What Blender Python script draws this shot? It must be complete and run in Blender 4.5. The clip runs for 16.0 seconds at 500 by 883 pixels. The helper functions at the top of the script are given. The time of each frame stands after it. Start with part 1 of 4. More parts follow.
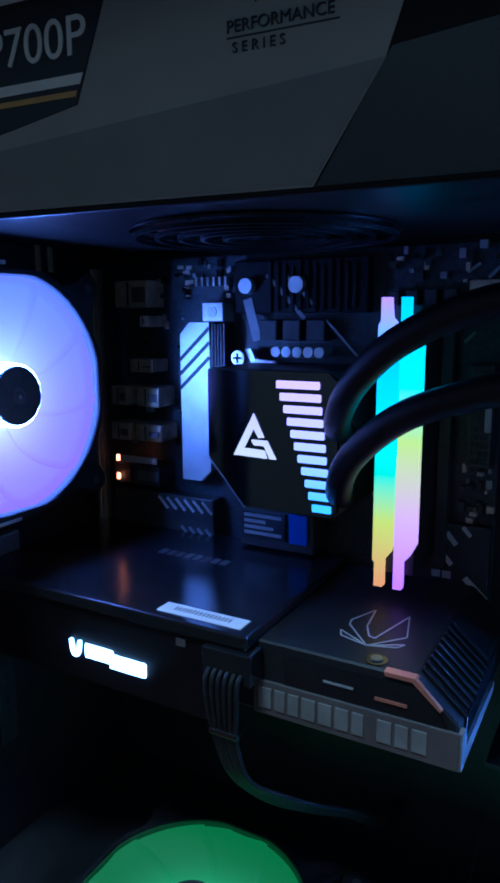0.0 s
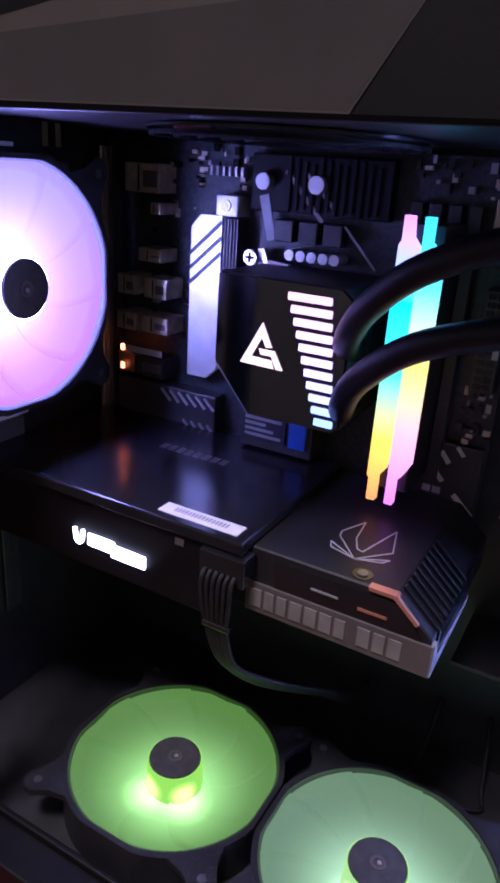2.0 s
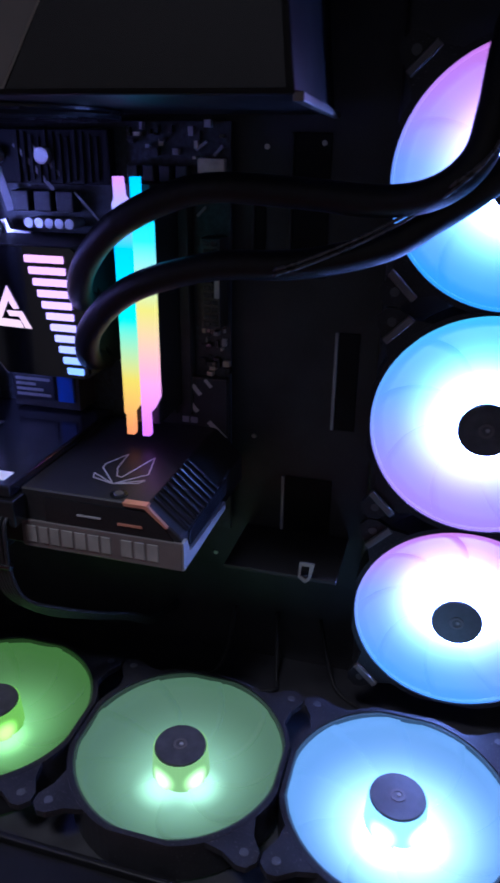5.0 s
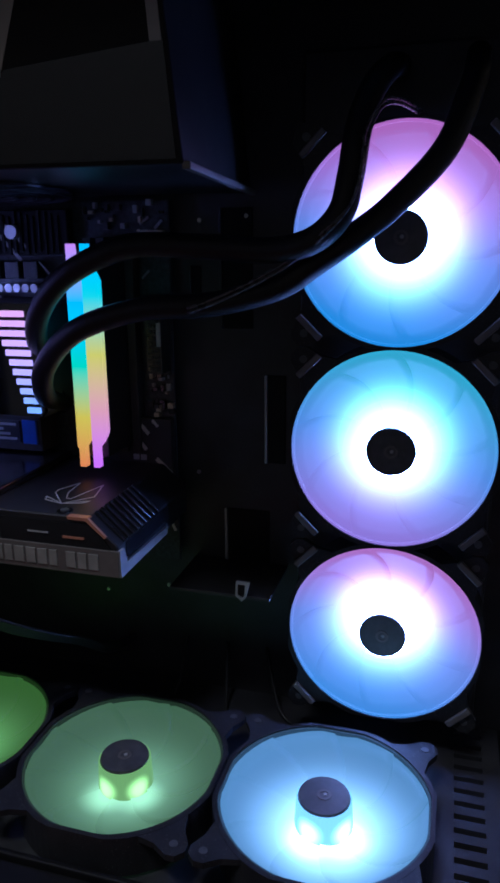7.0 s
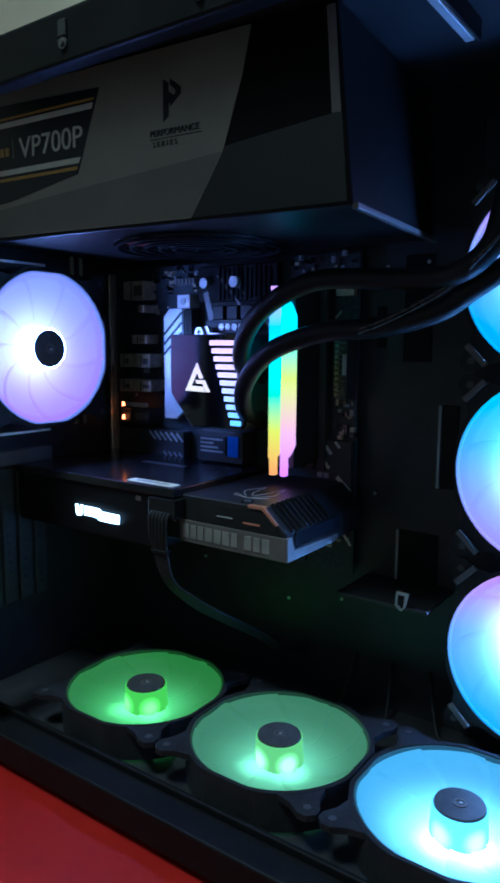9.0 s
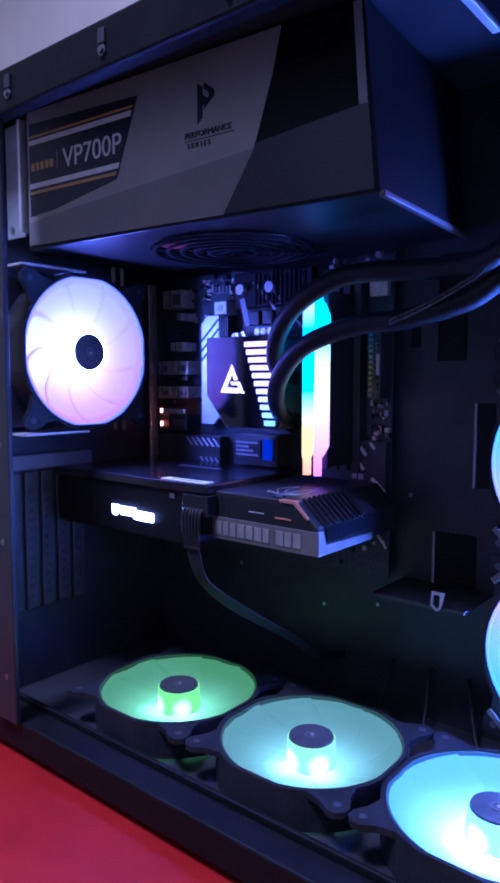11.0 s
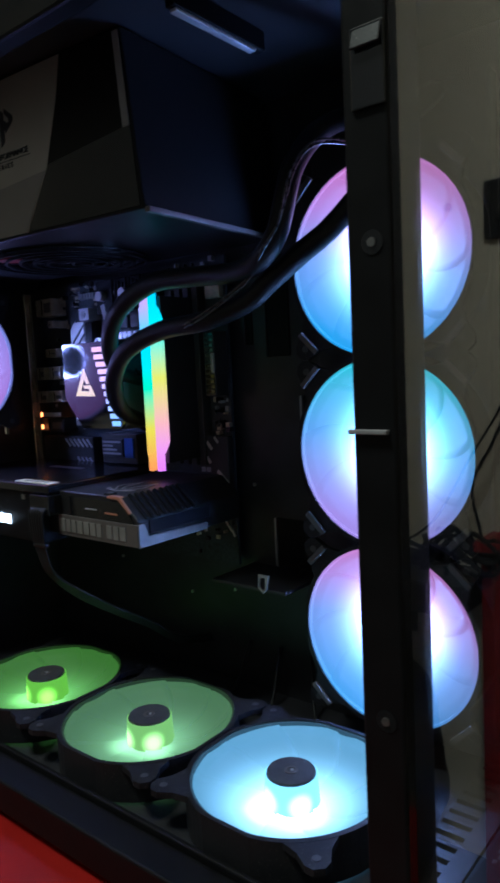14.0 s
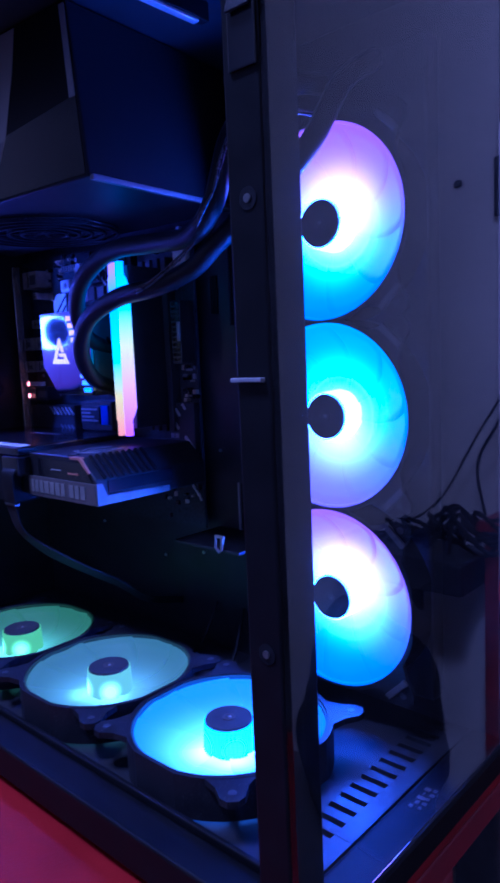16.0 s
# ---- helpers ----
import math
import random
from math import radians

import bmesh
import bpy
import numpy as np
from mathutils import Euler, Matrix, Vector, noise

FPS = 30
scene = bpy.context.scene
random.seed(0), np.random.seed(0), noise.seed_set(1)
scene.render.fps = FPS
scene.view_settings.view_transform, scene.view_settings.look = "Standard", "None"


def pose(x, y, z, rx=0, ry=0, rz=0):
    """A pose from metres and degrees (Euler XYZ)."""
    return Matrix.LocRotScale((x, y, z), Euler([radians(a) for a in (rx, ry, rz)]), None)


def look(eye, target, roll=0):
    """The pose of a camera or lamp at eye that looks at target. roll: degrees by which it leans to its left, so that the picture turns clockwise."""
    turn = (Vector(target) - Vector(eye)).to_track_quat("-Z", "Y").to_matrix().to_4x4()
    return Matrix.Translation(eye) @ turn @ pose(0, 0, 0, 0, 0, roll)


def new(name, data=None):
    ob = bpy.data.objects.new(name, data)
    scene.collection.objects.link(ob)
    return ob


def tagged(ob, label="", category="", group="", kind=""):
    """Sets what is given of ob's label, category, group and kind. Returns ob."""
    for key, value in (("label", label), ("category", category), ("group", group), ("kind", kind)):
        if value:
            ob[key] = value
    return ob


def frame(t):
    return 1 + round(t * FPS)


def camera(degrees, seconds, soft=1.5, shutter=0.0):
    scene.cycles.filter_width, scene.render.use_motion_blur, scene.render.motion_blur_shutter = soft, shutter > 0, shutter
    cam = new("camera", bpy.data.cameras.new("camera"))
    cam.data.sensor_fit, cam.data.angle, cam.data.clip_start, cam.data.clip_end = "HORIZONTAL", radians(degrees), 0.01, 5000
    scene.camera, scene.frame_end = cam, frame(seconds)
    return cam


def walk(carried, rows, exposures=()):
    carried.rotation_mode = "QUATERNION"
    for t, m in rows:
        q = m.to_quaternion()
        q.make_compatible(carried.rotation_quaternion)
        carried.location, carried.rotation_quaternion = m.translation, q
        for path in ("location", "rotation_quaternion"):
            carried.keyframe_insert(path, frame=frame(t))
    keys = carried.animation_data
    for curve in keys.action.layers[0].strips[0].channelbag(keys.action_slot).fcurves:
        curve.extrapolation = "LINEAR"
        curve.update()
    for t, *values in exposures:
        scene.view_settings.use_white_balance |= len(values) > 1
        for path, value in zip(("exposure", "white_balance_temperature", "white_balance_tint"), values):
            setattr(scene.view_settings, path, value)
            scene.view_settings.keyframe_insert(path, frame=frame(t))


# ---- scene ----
cam = camera(39.6, 16.0, soft=3.0, shutter=0.4)
PATH = [
    (0, (0.27, -0.114, 0.335), (-0.688, 1.606, -0.018), -0.3),
    (0.5, (0.272, -0.117, 0.34), (-0.684, 1.589, -0.076), 0.4),
    (1, (0.271, -0.117, 0.346), (-0.677, 1.564, -0.178), 1.5),
    (1.5, (0.269, -0.115, 0.356), (-0.652, 1.53, -0.311), 2.7),
    (2, (0.264, -0.115, 0.359), (-0.616, 1.523, -0.377), 3.9),
    (2.5, (0.267, -0.113, 0.361), (-0.541, 1.517, -0.47), 4.4),
    (2.8, (0.27, -0.114, 0.359), (-0.483, 1.502, -0.546), 3.9),
    (3, (0.274, -0.117, 0.359), (-0.441, 1.5, -0.576), 3.2),
    (3.5, (0.284, -0.121, 0.359), (-0.341, 1.553, -0.539), 3.1),
    (4, (0.297, -0.122, 0.359), (-0.284, 1.588, -0.5), 2.2),
    (4.5, (0.316, -0.13, 0.362), (-0.225, 1.618, -0.445), 0.8),
    (5, (0.331, -0.14, 0.357), (-0.158, 1.637, -0.421), 0.7),
    (5.2, (0.343, -0.14, 0.362), (-0.164, 1.626, -0.43), 0.0),
    (7.4, (0.396, -0.19, 0.334), (-0.15, 1.675, -0.138), -0.8),
    (7.5, (0.399, -0.19, 0.335), (-0.179, 1.667, -0.132), -0.5),
    (8, (0.418, -0.201, 0.332), (-0.379, 1.59, -0.068), 1.1),
    (8.5, (0.438, -0.215, 0.321), (-0.535, 1.501, -0.009), 1.0),
    (9, (0.448, -0.228, 0.302), (-0.696, 1.389, 0.025), 0.3),
    (11.4, (0.466, -0.226, 0.276), (-0.833, 1.287, 0.124), 0.5),
    (11.5, (0.47, -0.226, 0.277), (-0.842, 1.276, 0.13), 0.6),
    (12, (0.494, -0.214, 0.279), (-0.825, 1.281, 0.121), -0.5),
    (12.5, (0.514, -0.207, 0.275), (-0.794, 1.295, 0.102), -0.6),
    (13, (0.538, -0.192, 0.28), (-0.763, 1.313, 0.075), -1.2),
    (13.5, (0.553, -0.187, 0.278), (-0.727, 1.336, 0.065), -1.9),
    (14, (0.57, -0.173, 0.28), (-0.689, 1.368, 0.078), -2.8),
    (14.5, (0.584, -0.163, 0.282), (-0.657, 1.392, 0.079), -2.9),
    (15, (0.596, -0.155, 0.281), (-0.665, 1.384, 0.078), -2.4),
    (15.5, (0.612, -0.15, 0.271), (-0.651, 1.384, 0.049), -2.2),
    (16, (0.623, -0.15, 0.265), (-0.711, 1.321, 0.023), -2.5),
]
EXPOSURES = [(0, 0.4, 3300, -4), (0.5, 0.2, 3800, 18), (1, 0.7, 3800, 22), (1.5, 0.77, 4100, 34), (2, 1.15, 4900, 36), (2.5, 1.68, 5100, 18),
             (3, 1.54, 4900, 12), (3.5, 1.4, 4800, 22), (4, 1.25, 5200, 8), (4.5, 1.05, 4000, 12), (5, 0.57, 4400, 26), (7.5, -0.04, 4400, 14),
             (8, 0.04, 4800, 28), (8.5, 0.3, 5400, 10), (9, 0.7, 3800, -14), (11.5, 1.55, 3700, 54), (12, 1.65, 4000, 46), (12.5, 1.21, 4100, 30),
             (13, 0.85, 4800, 26), (13.5, 0.64, 5600, 8), (14, 0.47, 4600, -4), (14.5, 0.68, 4300, 14), (15, 0.75, 4000, -4), (15.5, 0.67, 3000, -10),
             (16, 0.6, 3350, 56)]
walk(cam, [(t, look(e, g, r)) for t, e, g, r in PATH], EXPOSURES)

# ---- light ----
world = bpy.data.worlds.new("room_air")
scene.world = world
world.use_nodes = True
world.node_tree.nodes["Background"].inputs[0].default_value = (0.5, 0.6, 1.0, 1)
world.node_tree.nodes["Background"].inputs[1].default_value = 0.007
lamp_data = bpy.data.lights.new("ceiling_lamp", "AREA")
lamp_data.shape, lamp_data.size, lamp_data.energy, lamp_data.color = "DISK", 0.5, 24, (1.0, 0.82, 0.56)
lamp = new("ceiling_lamp_light", lamp_data)
lamp.matrix_world = pose(0.0, -0.8, 2.28)


# ---- materials ----
def material(name):
    m = bpy.data.materials.new(name)
    m.use_nodes = True
    n = m.node_tree.nodes
    return m, n, m.node_tree.links, n["Principled BSDF"]


def surface(name, colour, rough=0.5, metal=0.0, vary=0.25, scale=60.0, bump=0.1, fine=900.0, coat=0.0, dust=0.0, rvar=0.12, spec=0.5):
    """Painted, moulded or metal surface with blotches, fine grain, and light dust on upward faces' noise."""
    m, n, l, b = material(name)
    geo = n.new("ShaderNodeNewGeometry")
    big, small = n.new("ShaderNodeTexNoise"), n.new("ShaderNodeTexNoise")
    big.inputs["Scale"].default_value, small.inputs["Scale"].default_value = scale, fine
    big.inputs["Detail"].default_value = 5
    l.new(geo.outputs["Position"], big.inputs["Vector"])
    l.new(geo.outputs["Position"], small.inputs["Vector"])
    ramp = n.new("ShaderNodeMapRange")
    ramp.inputs[1].default_value, ramp.inputs[2].default_value = 0.3, 0.7
    ramp.inputs[3].default_value, ramp.inputs[4].default_value = 1 - vary, 1 + vary
    l.new(big.outputs["Fac"], ramp.inputs[0])
    mul = n.new("ShaderNodeMix")
    mul.data_type, mul.blend_type = "RGBA", "MULTIPLY"
    mul.inputs[0].default_value = 1
    mul.inputs[6].default_value = (*colour, 1)
    l.new(ramp.outputs[0], mul.inputs[7])
    out = mul.outputs[2]
    if dust:
        sp = n.new("ShaderNodeMapRange")
        sp.inputs[1].default_value, sp.inputs[2].default_value = 0.64, 0.74
        sp.inputs[3].default_value, sp.inputs[4].default_value = 0, dust
        l.new(small.outputs["Fac"], sp.inputs[0])
        mix = n.new("ShaderNodeMix")
        mix.data_type = "RGBA"
        mix.inputs[7].default_value = (0.4, 0.38, 0.35, 1)
        l.new(sp.outputs[0], mix.inputs[0])
        l.new(out, mix.inputs[6])
        out = mix.outputs[2]
    l.new(out, b.inputs["Base Color"])
    rr = n.new("ShaderNodeMapRange")
    rr.inputs[3].default_value, rr.inputs[4].default_value = max(rough - rvar, 0.03), min(rough + rvar, 1)
    l.new(big.outputs["Fac"], rr.inputs[0])
    l.new(rr.outputs[0], b.inputs["Roughness"])
    b.inputs["Metallic"].default_value = metal
    b.inputs["Coat Weight"].default_value = coat
    b.inputs["Specular IOR Level"].default_value = spec
    if bump:
        bp = n.new("ShaderNodeBump")
        bp.inputs["Strength"].default_value, bp.inputs["Distance"].default_value = bump, 0.0004
        l.new(small.outputs["Fac"], bp.inputs["Height"])
        l.new(bp.outputs[0], b.inputs["Normal"])
    return m


def glow(name, stops, strength, centre=(0, 0, 0), along=(0, 0, 1), span=0.1, hub=0.0, reach=0.055, white=0.12, power=2.0, spots=(), spot_gain=4.0, spot_reach=0.02, plane=(1, 1, 1)):
    """Light-guide plastic: colour changes along a direction; hub lifts the light towards the centre."""
    m, n, l, b = material(name)
    geo = n.new("ShaderNodeNewGeometry")
    sub = n.new("ShaderNodeVectorMath")
    sub.operation = "SUBTRACT"
    sub.inputs[1].default_value = centre
    l.new(geo.outputs["Position"], sub.inputs[0])
    dot = n.new("ShaderNodeVectorMath")
    dot.operation = "DOT_PRODUCT"
    dot.inputs[1].default_value = Vector(along).normalized()
    l.new(sub.outputs[0], dot.inputs[0])
    mr = n.new("ShaderNodeMapRange")
    mr.inputs[1].default_value, mr.inputs[2].default_value = -span / 2, span / 2
    l.new(dot.outputs["Value"], mr.inputs[0])
    ramp = n.new("ShaderNodeValToRGB")
    ramp.color_ramp.elements.remove(ramp.color_ramp.elements[1])
    for i, (p, c) in enumerate(stops):
        e = ramp.color_ramp.elements[0] if i == 0 else ramp.color_ramp.elements.new(p)
        e.position, e.color = p, (*c, 1)
    l.new(mr.outputs[0], ramp.inputs[0])
    colour = ramp.outputs[0]
    b.inputs["Base Color"].default_value = (0.03, 0.03, 0.03, 1)
    b.inputs["Roughness"].default_value = 0.5
    b.inputs["Specular IOR Level"].default_value = 0.08
    if hub:
        ln = n.new("ShaderNodeVectorMath")
        ln.operation = "LENGTH"
        flat = n.new("ShaderNodeVectorMath")
        flat.operation = "MULTIPLY"
        flat.inputs[1].default_value = plane
        l.new(sub.outputs[0], flat.inputs[0])
        l.new(flat.outputs[0], ln.inputs[0])
        fall = n.new("ShaderNodeMapRange")
        fall.inputs[1].default_value, fall.inputs[2].default_value = 0.016, reach
        fall.inputs[3].default_value, fall.inputs[4].default_value = 1.0, 0.0
        l.new(ln.outputs["Value"], fall.inputs[0])
        curve = n.new("ShaderNodeMath")
        curve.operation = "POWER"
        curve.inputs[1].default_value = power
        l.new(fall.outputs[0], curve.inputs[0])
        mul = n.new("ShaderNodeMath")
        mul.operation = "MULTIPLY_ADD"
        mul.inputs[1].default_value, mul.inputs[2].default_value = strength * (hub - 1), strength
        l.new(curve.outputs[0], mul.inputs[0])
        l.new(mul.outputs[0], b.inputs["Emission Strength"])
        wash = n.new("ShaderNodeMapRange")
        wash.inputs[1].default_value, wash.inputs[2].default_value = 0.016, reach
        wash.inputs[3].default_value, wash.inputs[4].default_value = white, 0.0
        l.new(ln.outputs["Value"], wash.inputs[0])
        mix = n.new("ShaderNodeMix")
        mix.data_type = "RGBA"
        mix.inputs[7].default_value = (1, 1, 1, 1)
        l.new(wash.outputs[0], mix.inputs[0])
        l.new(colour, mix.inputs[6])
        colour = mix.outputs[2]
    else:
        b.inputs["Emission Strength"].default_value = strength
    for spot in spots:
        far = n.new("ShaderNodeVectorMath")
        far.operation = "DISTANCE"
        far.inputs[1].default_value = spot
        l.new(geo.outputs["Position"], far.inputs[0])
        near = n.new("ShaderNodeMapRange")
        near.interpolation_type = "SMOOTHERSTEP"
        near.inputs[1].default_value, near.inputs[2].default_value = 0.001, spot_reach
        near.inputs[3].default_value, near.inputs[4].default_value = strength * spot_gain, 0.0
        l.new(far.outputs["Value"], near.inputs[0])
        total = n.new("ShaderNodeMath")
        total.operation = "ADD"
        total.inputs[1].default_value = strength
        if b.inputs["Emission Strength"].is_linked:
            l.new(b.inputs["Emission Strength"].links[0].from_socket, total.inputs[1])
        l.new(near.outputs[0], total.inputs[0])
        l.new(total.outputs[0], b.inputs["Emission Strength"])
    l.new(colour, b.inputs["Emission Color"])
    return m


black_steel = surface("black_powder_coat", (0.022, 0.022, 0.026), 0.42, 0, 0.3, 40, 0.25, 1600, dust=0.12, spec=0.4)
black_plastic = surface("black_plastic", (0.034, 0.034, 0.037), 0.42, 0, 0.3, 50, 0.15, 1200, dust=0.15, spec=0.33)
deep_black = surface("deep_black_plastic", (0.006, 0.006, 0.007), 0.5, spec=0.14)
gloss_black = surface("gloss_black", (0.01, 0.01, 0.012), 0.2, 0, 0.2, 40, 0.02, 900, rvar=0.04)
fan_black = surface("fan_frame_plastic", (0.017, 0.017, 0.02), 0.4, 0, 0.2, 60, 0.12, 1200, dust=0.2, spec=0.22)
hub_black = surface("hub_sticker", (0.05, 0.05, 0.055), 0.35, 0, 0.25, 200, 0.1, 1500)
pcb = surface("circuit_board", (0.03, 0.034, 0.04), 0.4, 0, 0.5, 350, 0.4, 1400, dust=0.1, spec=0.33)
steel = surface("bare_steel", (0.5, 0.5, 0.5), 0.35, 0.9, 0.2, 120, 0.1, 1500)
mark_grey = surface("dull_silver_print", (0.26, 0.255, 0.25), 0.45)
card_black = surface("matt_card_black", (0.014, 0.014, 0.016), 0.45, 0, 0.2, 50, 0.15, 1200, dust=0.1, spec=0.3)
plate_print = surface("pale_plate_print", (0.19, 0.185, 0.18), 0.45)
port_dark = surface("dark_screw_steel", (0.2, 0.2, 0.2), 0.35, 0.8)
silver = surface("brushed_silver", (0.62, 0.62, 0.64), 0.42, 0.6, 0.12, 60, 0.15, 2200)
grey_mark = surface("grey_print", (0.28, 0.28, 0.3), 0.5, 0, 0.15, 90, 0.05, 900)
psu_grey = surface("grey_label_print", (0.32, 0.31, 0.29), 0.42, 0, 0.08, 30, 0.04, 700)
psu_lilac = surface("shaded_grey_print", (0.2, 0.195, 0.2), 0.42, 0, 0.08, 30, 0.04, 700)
psu_shell = surface("black_shell_paint", (0.009, 0.009, 0.01), 0.45, 0, 0.1, 30, 0.08, 1500, rvar=0.06, spec=0.14)
ink_dark = surface("dark_ink", (0.012, 0.015, 0.026), 0.45, 0, 0.1, 90, 0.02, 700)
white_ink = surface("white_ink", (0.75, 0.75, 0.73), 0.45, 0, 0.08, 90, 0.02, 700)
gold_ink = surface("gold_ink", (0.5, 0.32, 0.07), 0.4, 0, 0.1, 90, 0.02, 700)
plate_grey = surface("gunmetal_plate", (0.11, 0.1, 0.1), 0.4, 0.2, 0.15, 60, 0.08, 1500)
text_grey = surface("silver_lettering", (0.5, 0.49, 0.48), 0.4, 0.1, 0.08, 90, 0.03, 900)
tape_white = surface("white_sticker", (0.75, 0.75, 0.75), 0.5, 0, 0.05, 90, 0.03, 900)
blue_part = surface("blue_connector", (0.03, 0.08, 0.4), 0.45, 0, 0.15, 90, 0.03, 900)
rubber = surface("sleeved_tube", (0.007, 0.007, 0.008), 0.38, 0, 0.3, 300, 0.5, 2500, spec=0.22)
cable_black = surface("cable_sheath", (0.016, 0.016, 0.018), 0.45, 0, 0.3, 300, 0.6, 2500, spec=0.22)
lead_sheath = surface("shiny_lead_sheath", (0.05, 0.05, 0.055), 0.28, 0, 0.2, 300, 0.1, 2500)
copper = surface("copper_edge", (0.55, 0.25, 0.16), 0.35, 0.5, 0.1, 90, 0.03, 900)
red_cloth = surface("red_table_top", (0.26, 0.006, 0.003), 0.5, 0, 0.15, 25, 0.35, 700, spec=0.22)
red_paint = surface("red_paint", (0.25, 0.012, 0.015), 0.4, 0, 0.25, 20, 0.2, 400)
wall_paint = surface("pale_wall_paint", (0.74, 0.67, 0.55), 0.75, 0, 0.1, 3.0, 0.5, 160)
dim_paint = surface("dull_grey_paint", (0.3, 0.3, 0.32), 0.8, 0, 0.1, 3.0, 0.4, 160)
floor_tile = surface("dark_floor", (0.08, 0.075, 0.07), 0.5, 0, 0.3, 6, 0.2, 200)
socket_black = surface("dark_socket_plate", (0.03, 0.03, 0.035), 0.4, 0, 0.15, 30, 0.05, 400)
sheet_white = surface("white_paper", (0.7, 0.7, 0.7), 0.6, 0, 0.06, 30, 0.1, 400)

cream_top = surface("cream_laminate", (0.62, 0.54, 0.42), 0.45, 0, 0.08, 12, 0.08, 500)
screen_blue = glow("blue_window_light", [(0, (0.25, 0.62, 1.0))], 0.6)
screen_dark = glow("dark_screen_light", [(0, (0.05, 0.07, 0.12))], 0.4)
screen_white = glow("white_text_light", [(0, (0.9, 0.85, 0.9))], 0.7)
led_white = glow("white_sign_light", [(0, (1, 0.97, 1))], 5)
led_red = glow("orange_led", [(0, (1, 0.18, 0.03))], 6)
logo_light = glow("logo_light", [(0, (1.0, 0.62, 0.42)), (1, (0.95, 0.5, 0.75))], 0.85, (0.11, 0.19, 0.28), (0.3, 0, 1), 0.03)
bar_light = glow("bar_light", [(0, (0.36, 0.5, 1.0)), (0.5, (0.85, 0.5, 0.95)), (1, (1.0, 0.42, 0.5))], 1.0, (0.13, 0.19, 0.278), (0, 0, 1), 0.065)
RAINBOW = [(0, (1.0, 0.28, 0.05)), (0.22, (0.9, 0.62, 0.04)), (0.45, (0.12, 0.8, 0.4)), (0.7, (0.05, 0.65, 0.9)), (1, (0.9, 0.25, 0.7))]
RAINBOW_2 = [(0, (0.85, 0.2, 0.75)), (0.25, (1.0, 0.4, 0.35)), (0.5, (0.9, 0.7, 0.08)), (0.75, (0.15, 0.8, 0.6)), (1, (0.08, 0.6, 0.95))]
ram_light = glow("memory_light", RAINBOW, 0.85, (0.17, 0.195, 0.278), (0, 0, 1), 0.14)
ram_light_2 = glow("memory_light_warm", RAINBOW_2, 0.85, (0.17, 0.195, 0.278), (0, 0, 1), 0.14)

glass, n, l, b = material("tinted_glass")
b.inputs["Base Color"].default_value = (0.9, 0.91, 0.92, 1)
b.inputs["Roughness"].default_value = 0.0
b.inputs["IOR"].default_value = 1.5
b.inputs["Transmission Weight"].default_value = 1.0
mirror_black, n, l, b = material("polished_black_cover")
b.inputs["Base Color"].default_value = (0.13, 0.13, 0.145, 1)
b.inputs["Roughness"].default_value = 0.09
b.inputs["Metallic"].default_value = 1.0


# ---- builders ----
def box(bm, x0, x1, y0, y1, z0, z1, bevel=0.0, m=None):
    r = bmesh.ops.create_cube(bm, size=1, matrix=Matrix.Translation(((x0 + x1) / 2, (y0 + y1) / 2, (z0 + z1) / 2)) @ Matrix.Diagonal((x1 - x0, y1 - y0, z1 - z0, 1)))
    if bevel:
        es = list({e for v in r["verts"] for e in v.link_edges})
        r2 = bmesh.ops.bevel(bm, geom=es, offset=bevel, segments=2, affect="EDGES", profile=0.5)
    if m:
        vs = r2["verts"] if bevel else r["verts"]
        bmesh.ops.transform(bm, matrix=m, verts=vs)
    return bm


def ring_mesh(outer, inner, z0, z1):
    bm = B()
    k = len(outer)
    rows = [[bm.verts.new((x, y, z)) for x, y in o] for o, z in ((outer, z0), (outer, z1), (inner, z1), (inner, z0))]
    for a in range(4):
        for i in range(k):
            bm.faces.new((rows[a][i], rows[a][(i + 1) % k], rows[(a + 1) % 4][(i + 1) % k], rows[(a + 1) % 4][i]))
    bmesh.ops.recalc_face_normals(bm, faces=bm.faces)
    return bm


def cyl(bm, p, axis, r, h, seg=24, r2=None):
    """A cylinder or cone that stands on p and reaches h along the axis."""
    q = Vector(axis).to_track_quat("Z", "Y").to_matrix().to_4x4()
    bmesh.ops.create_cone(bm, cap_ends=True, segments=seg, radius1=r, radius2=r if r2 is None else r2, depth=h,
                          matrix=Matrix.Translation(p) @ q @ Matrix.Translation((0, 0, h / 2)))
    return bm


def prism(bm, pts, m, depth):
    """A flat outline in the xy plane of m, raised by depth along its z."""
    lo = [bm.verts.new(m @ Vector((x, y, 0))) for x, y in pts]
    hi = [bm.verts.new(m @ Vector((x, y, depth))) for x, y in pts]
    k = len(pts)
    bm.faces.new(lo[::-1])
    bm.faces.new(hi)
    for i in range(k):
        bm.faces.new((lo[i], lo[(i + 1) % k], hi[(i + 1) % k], hi[i]))
    bmesh.ops.recalc_face_normals(bm, faces=bm.faces)
    return bm


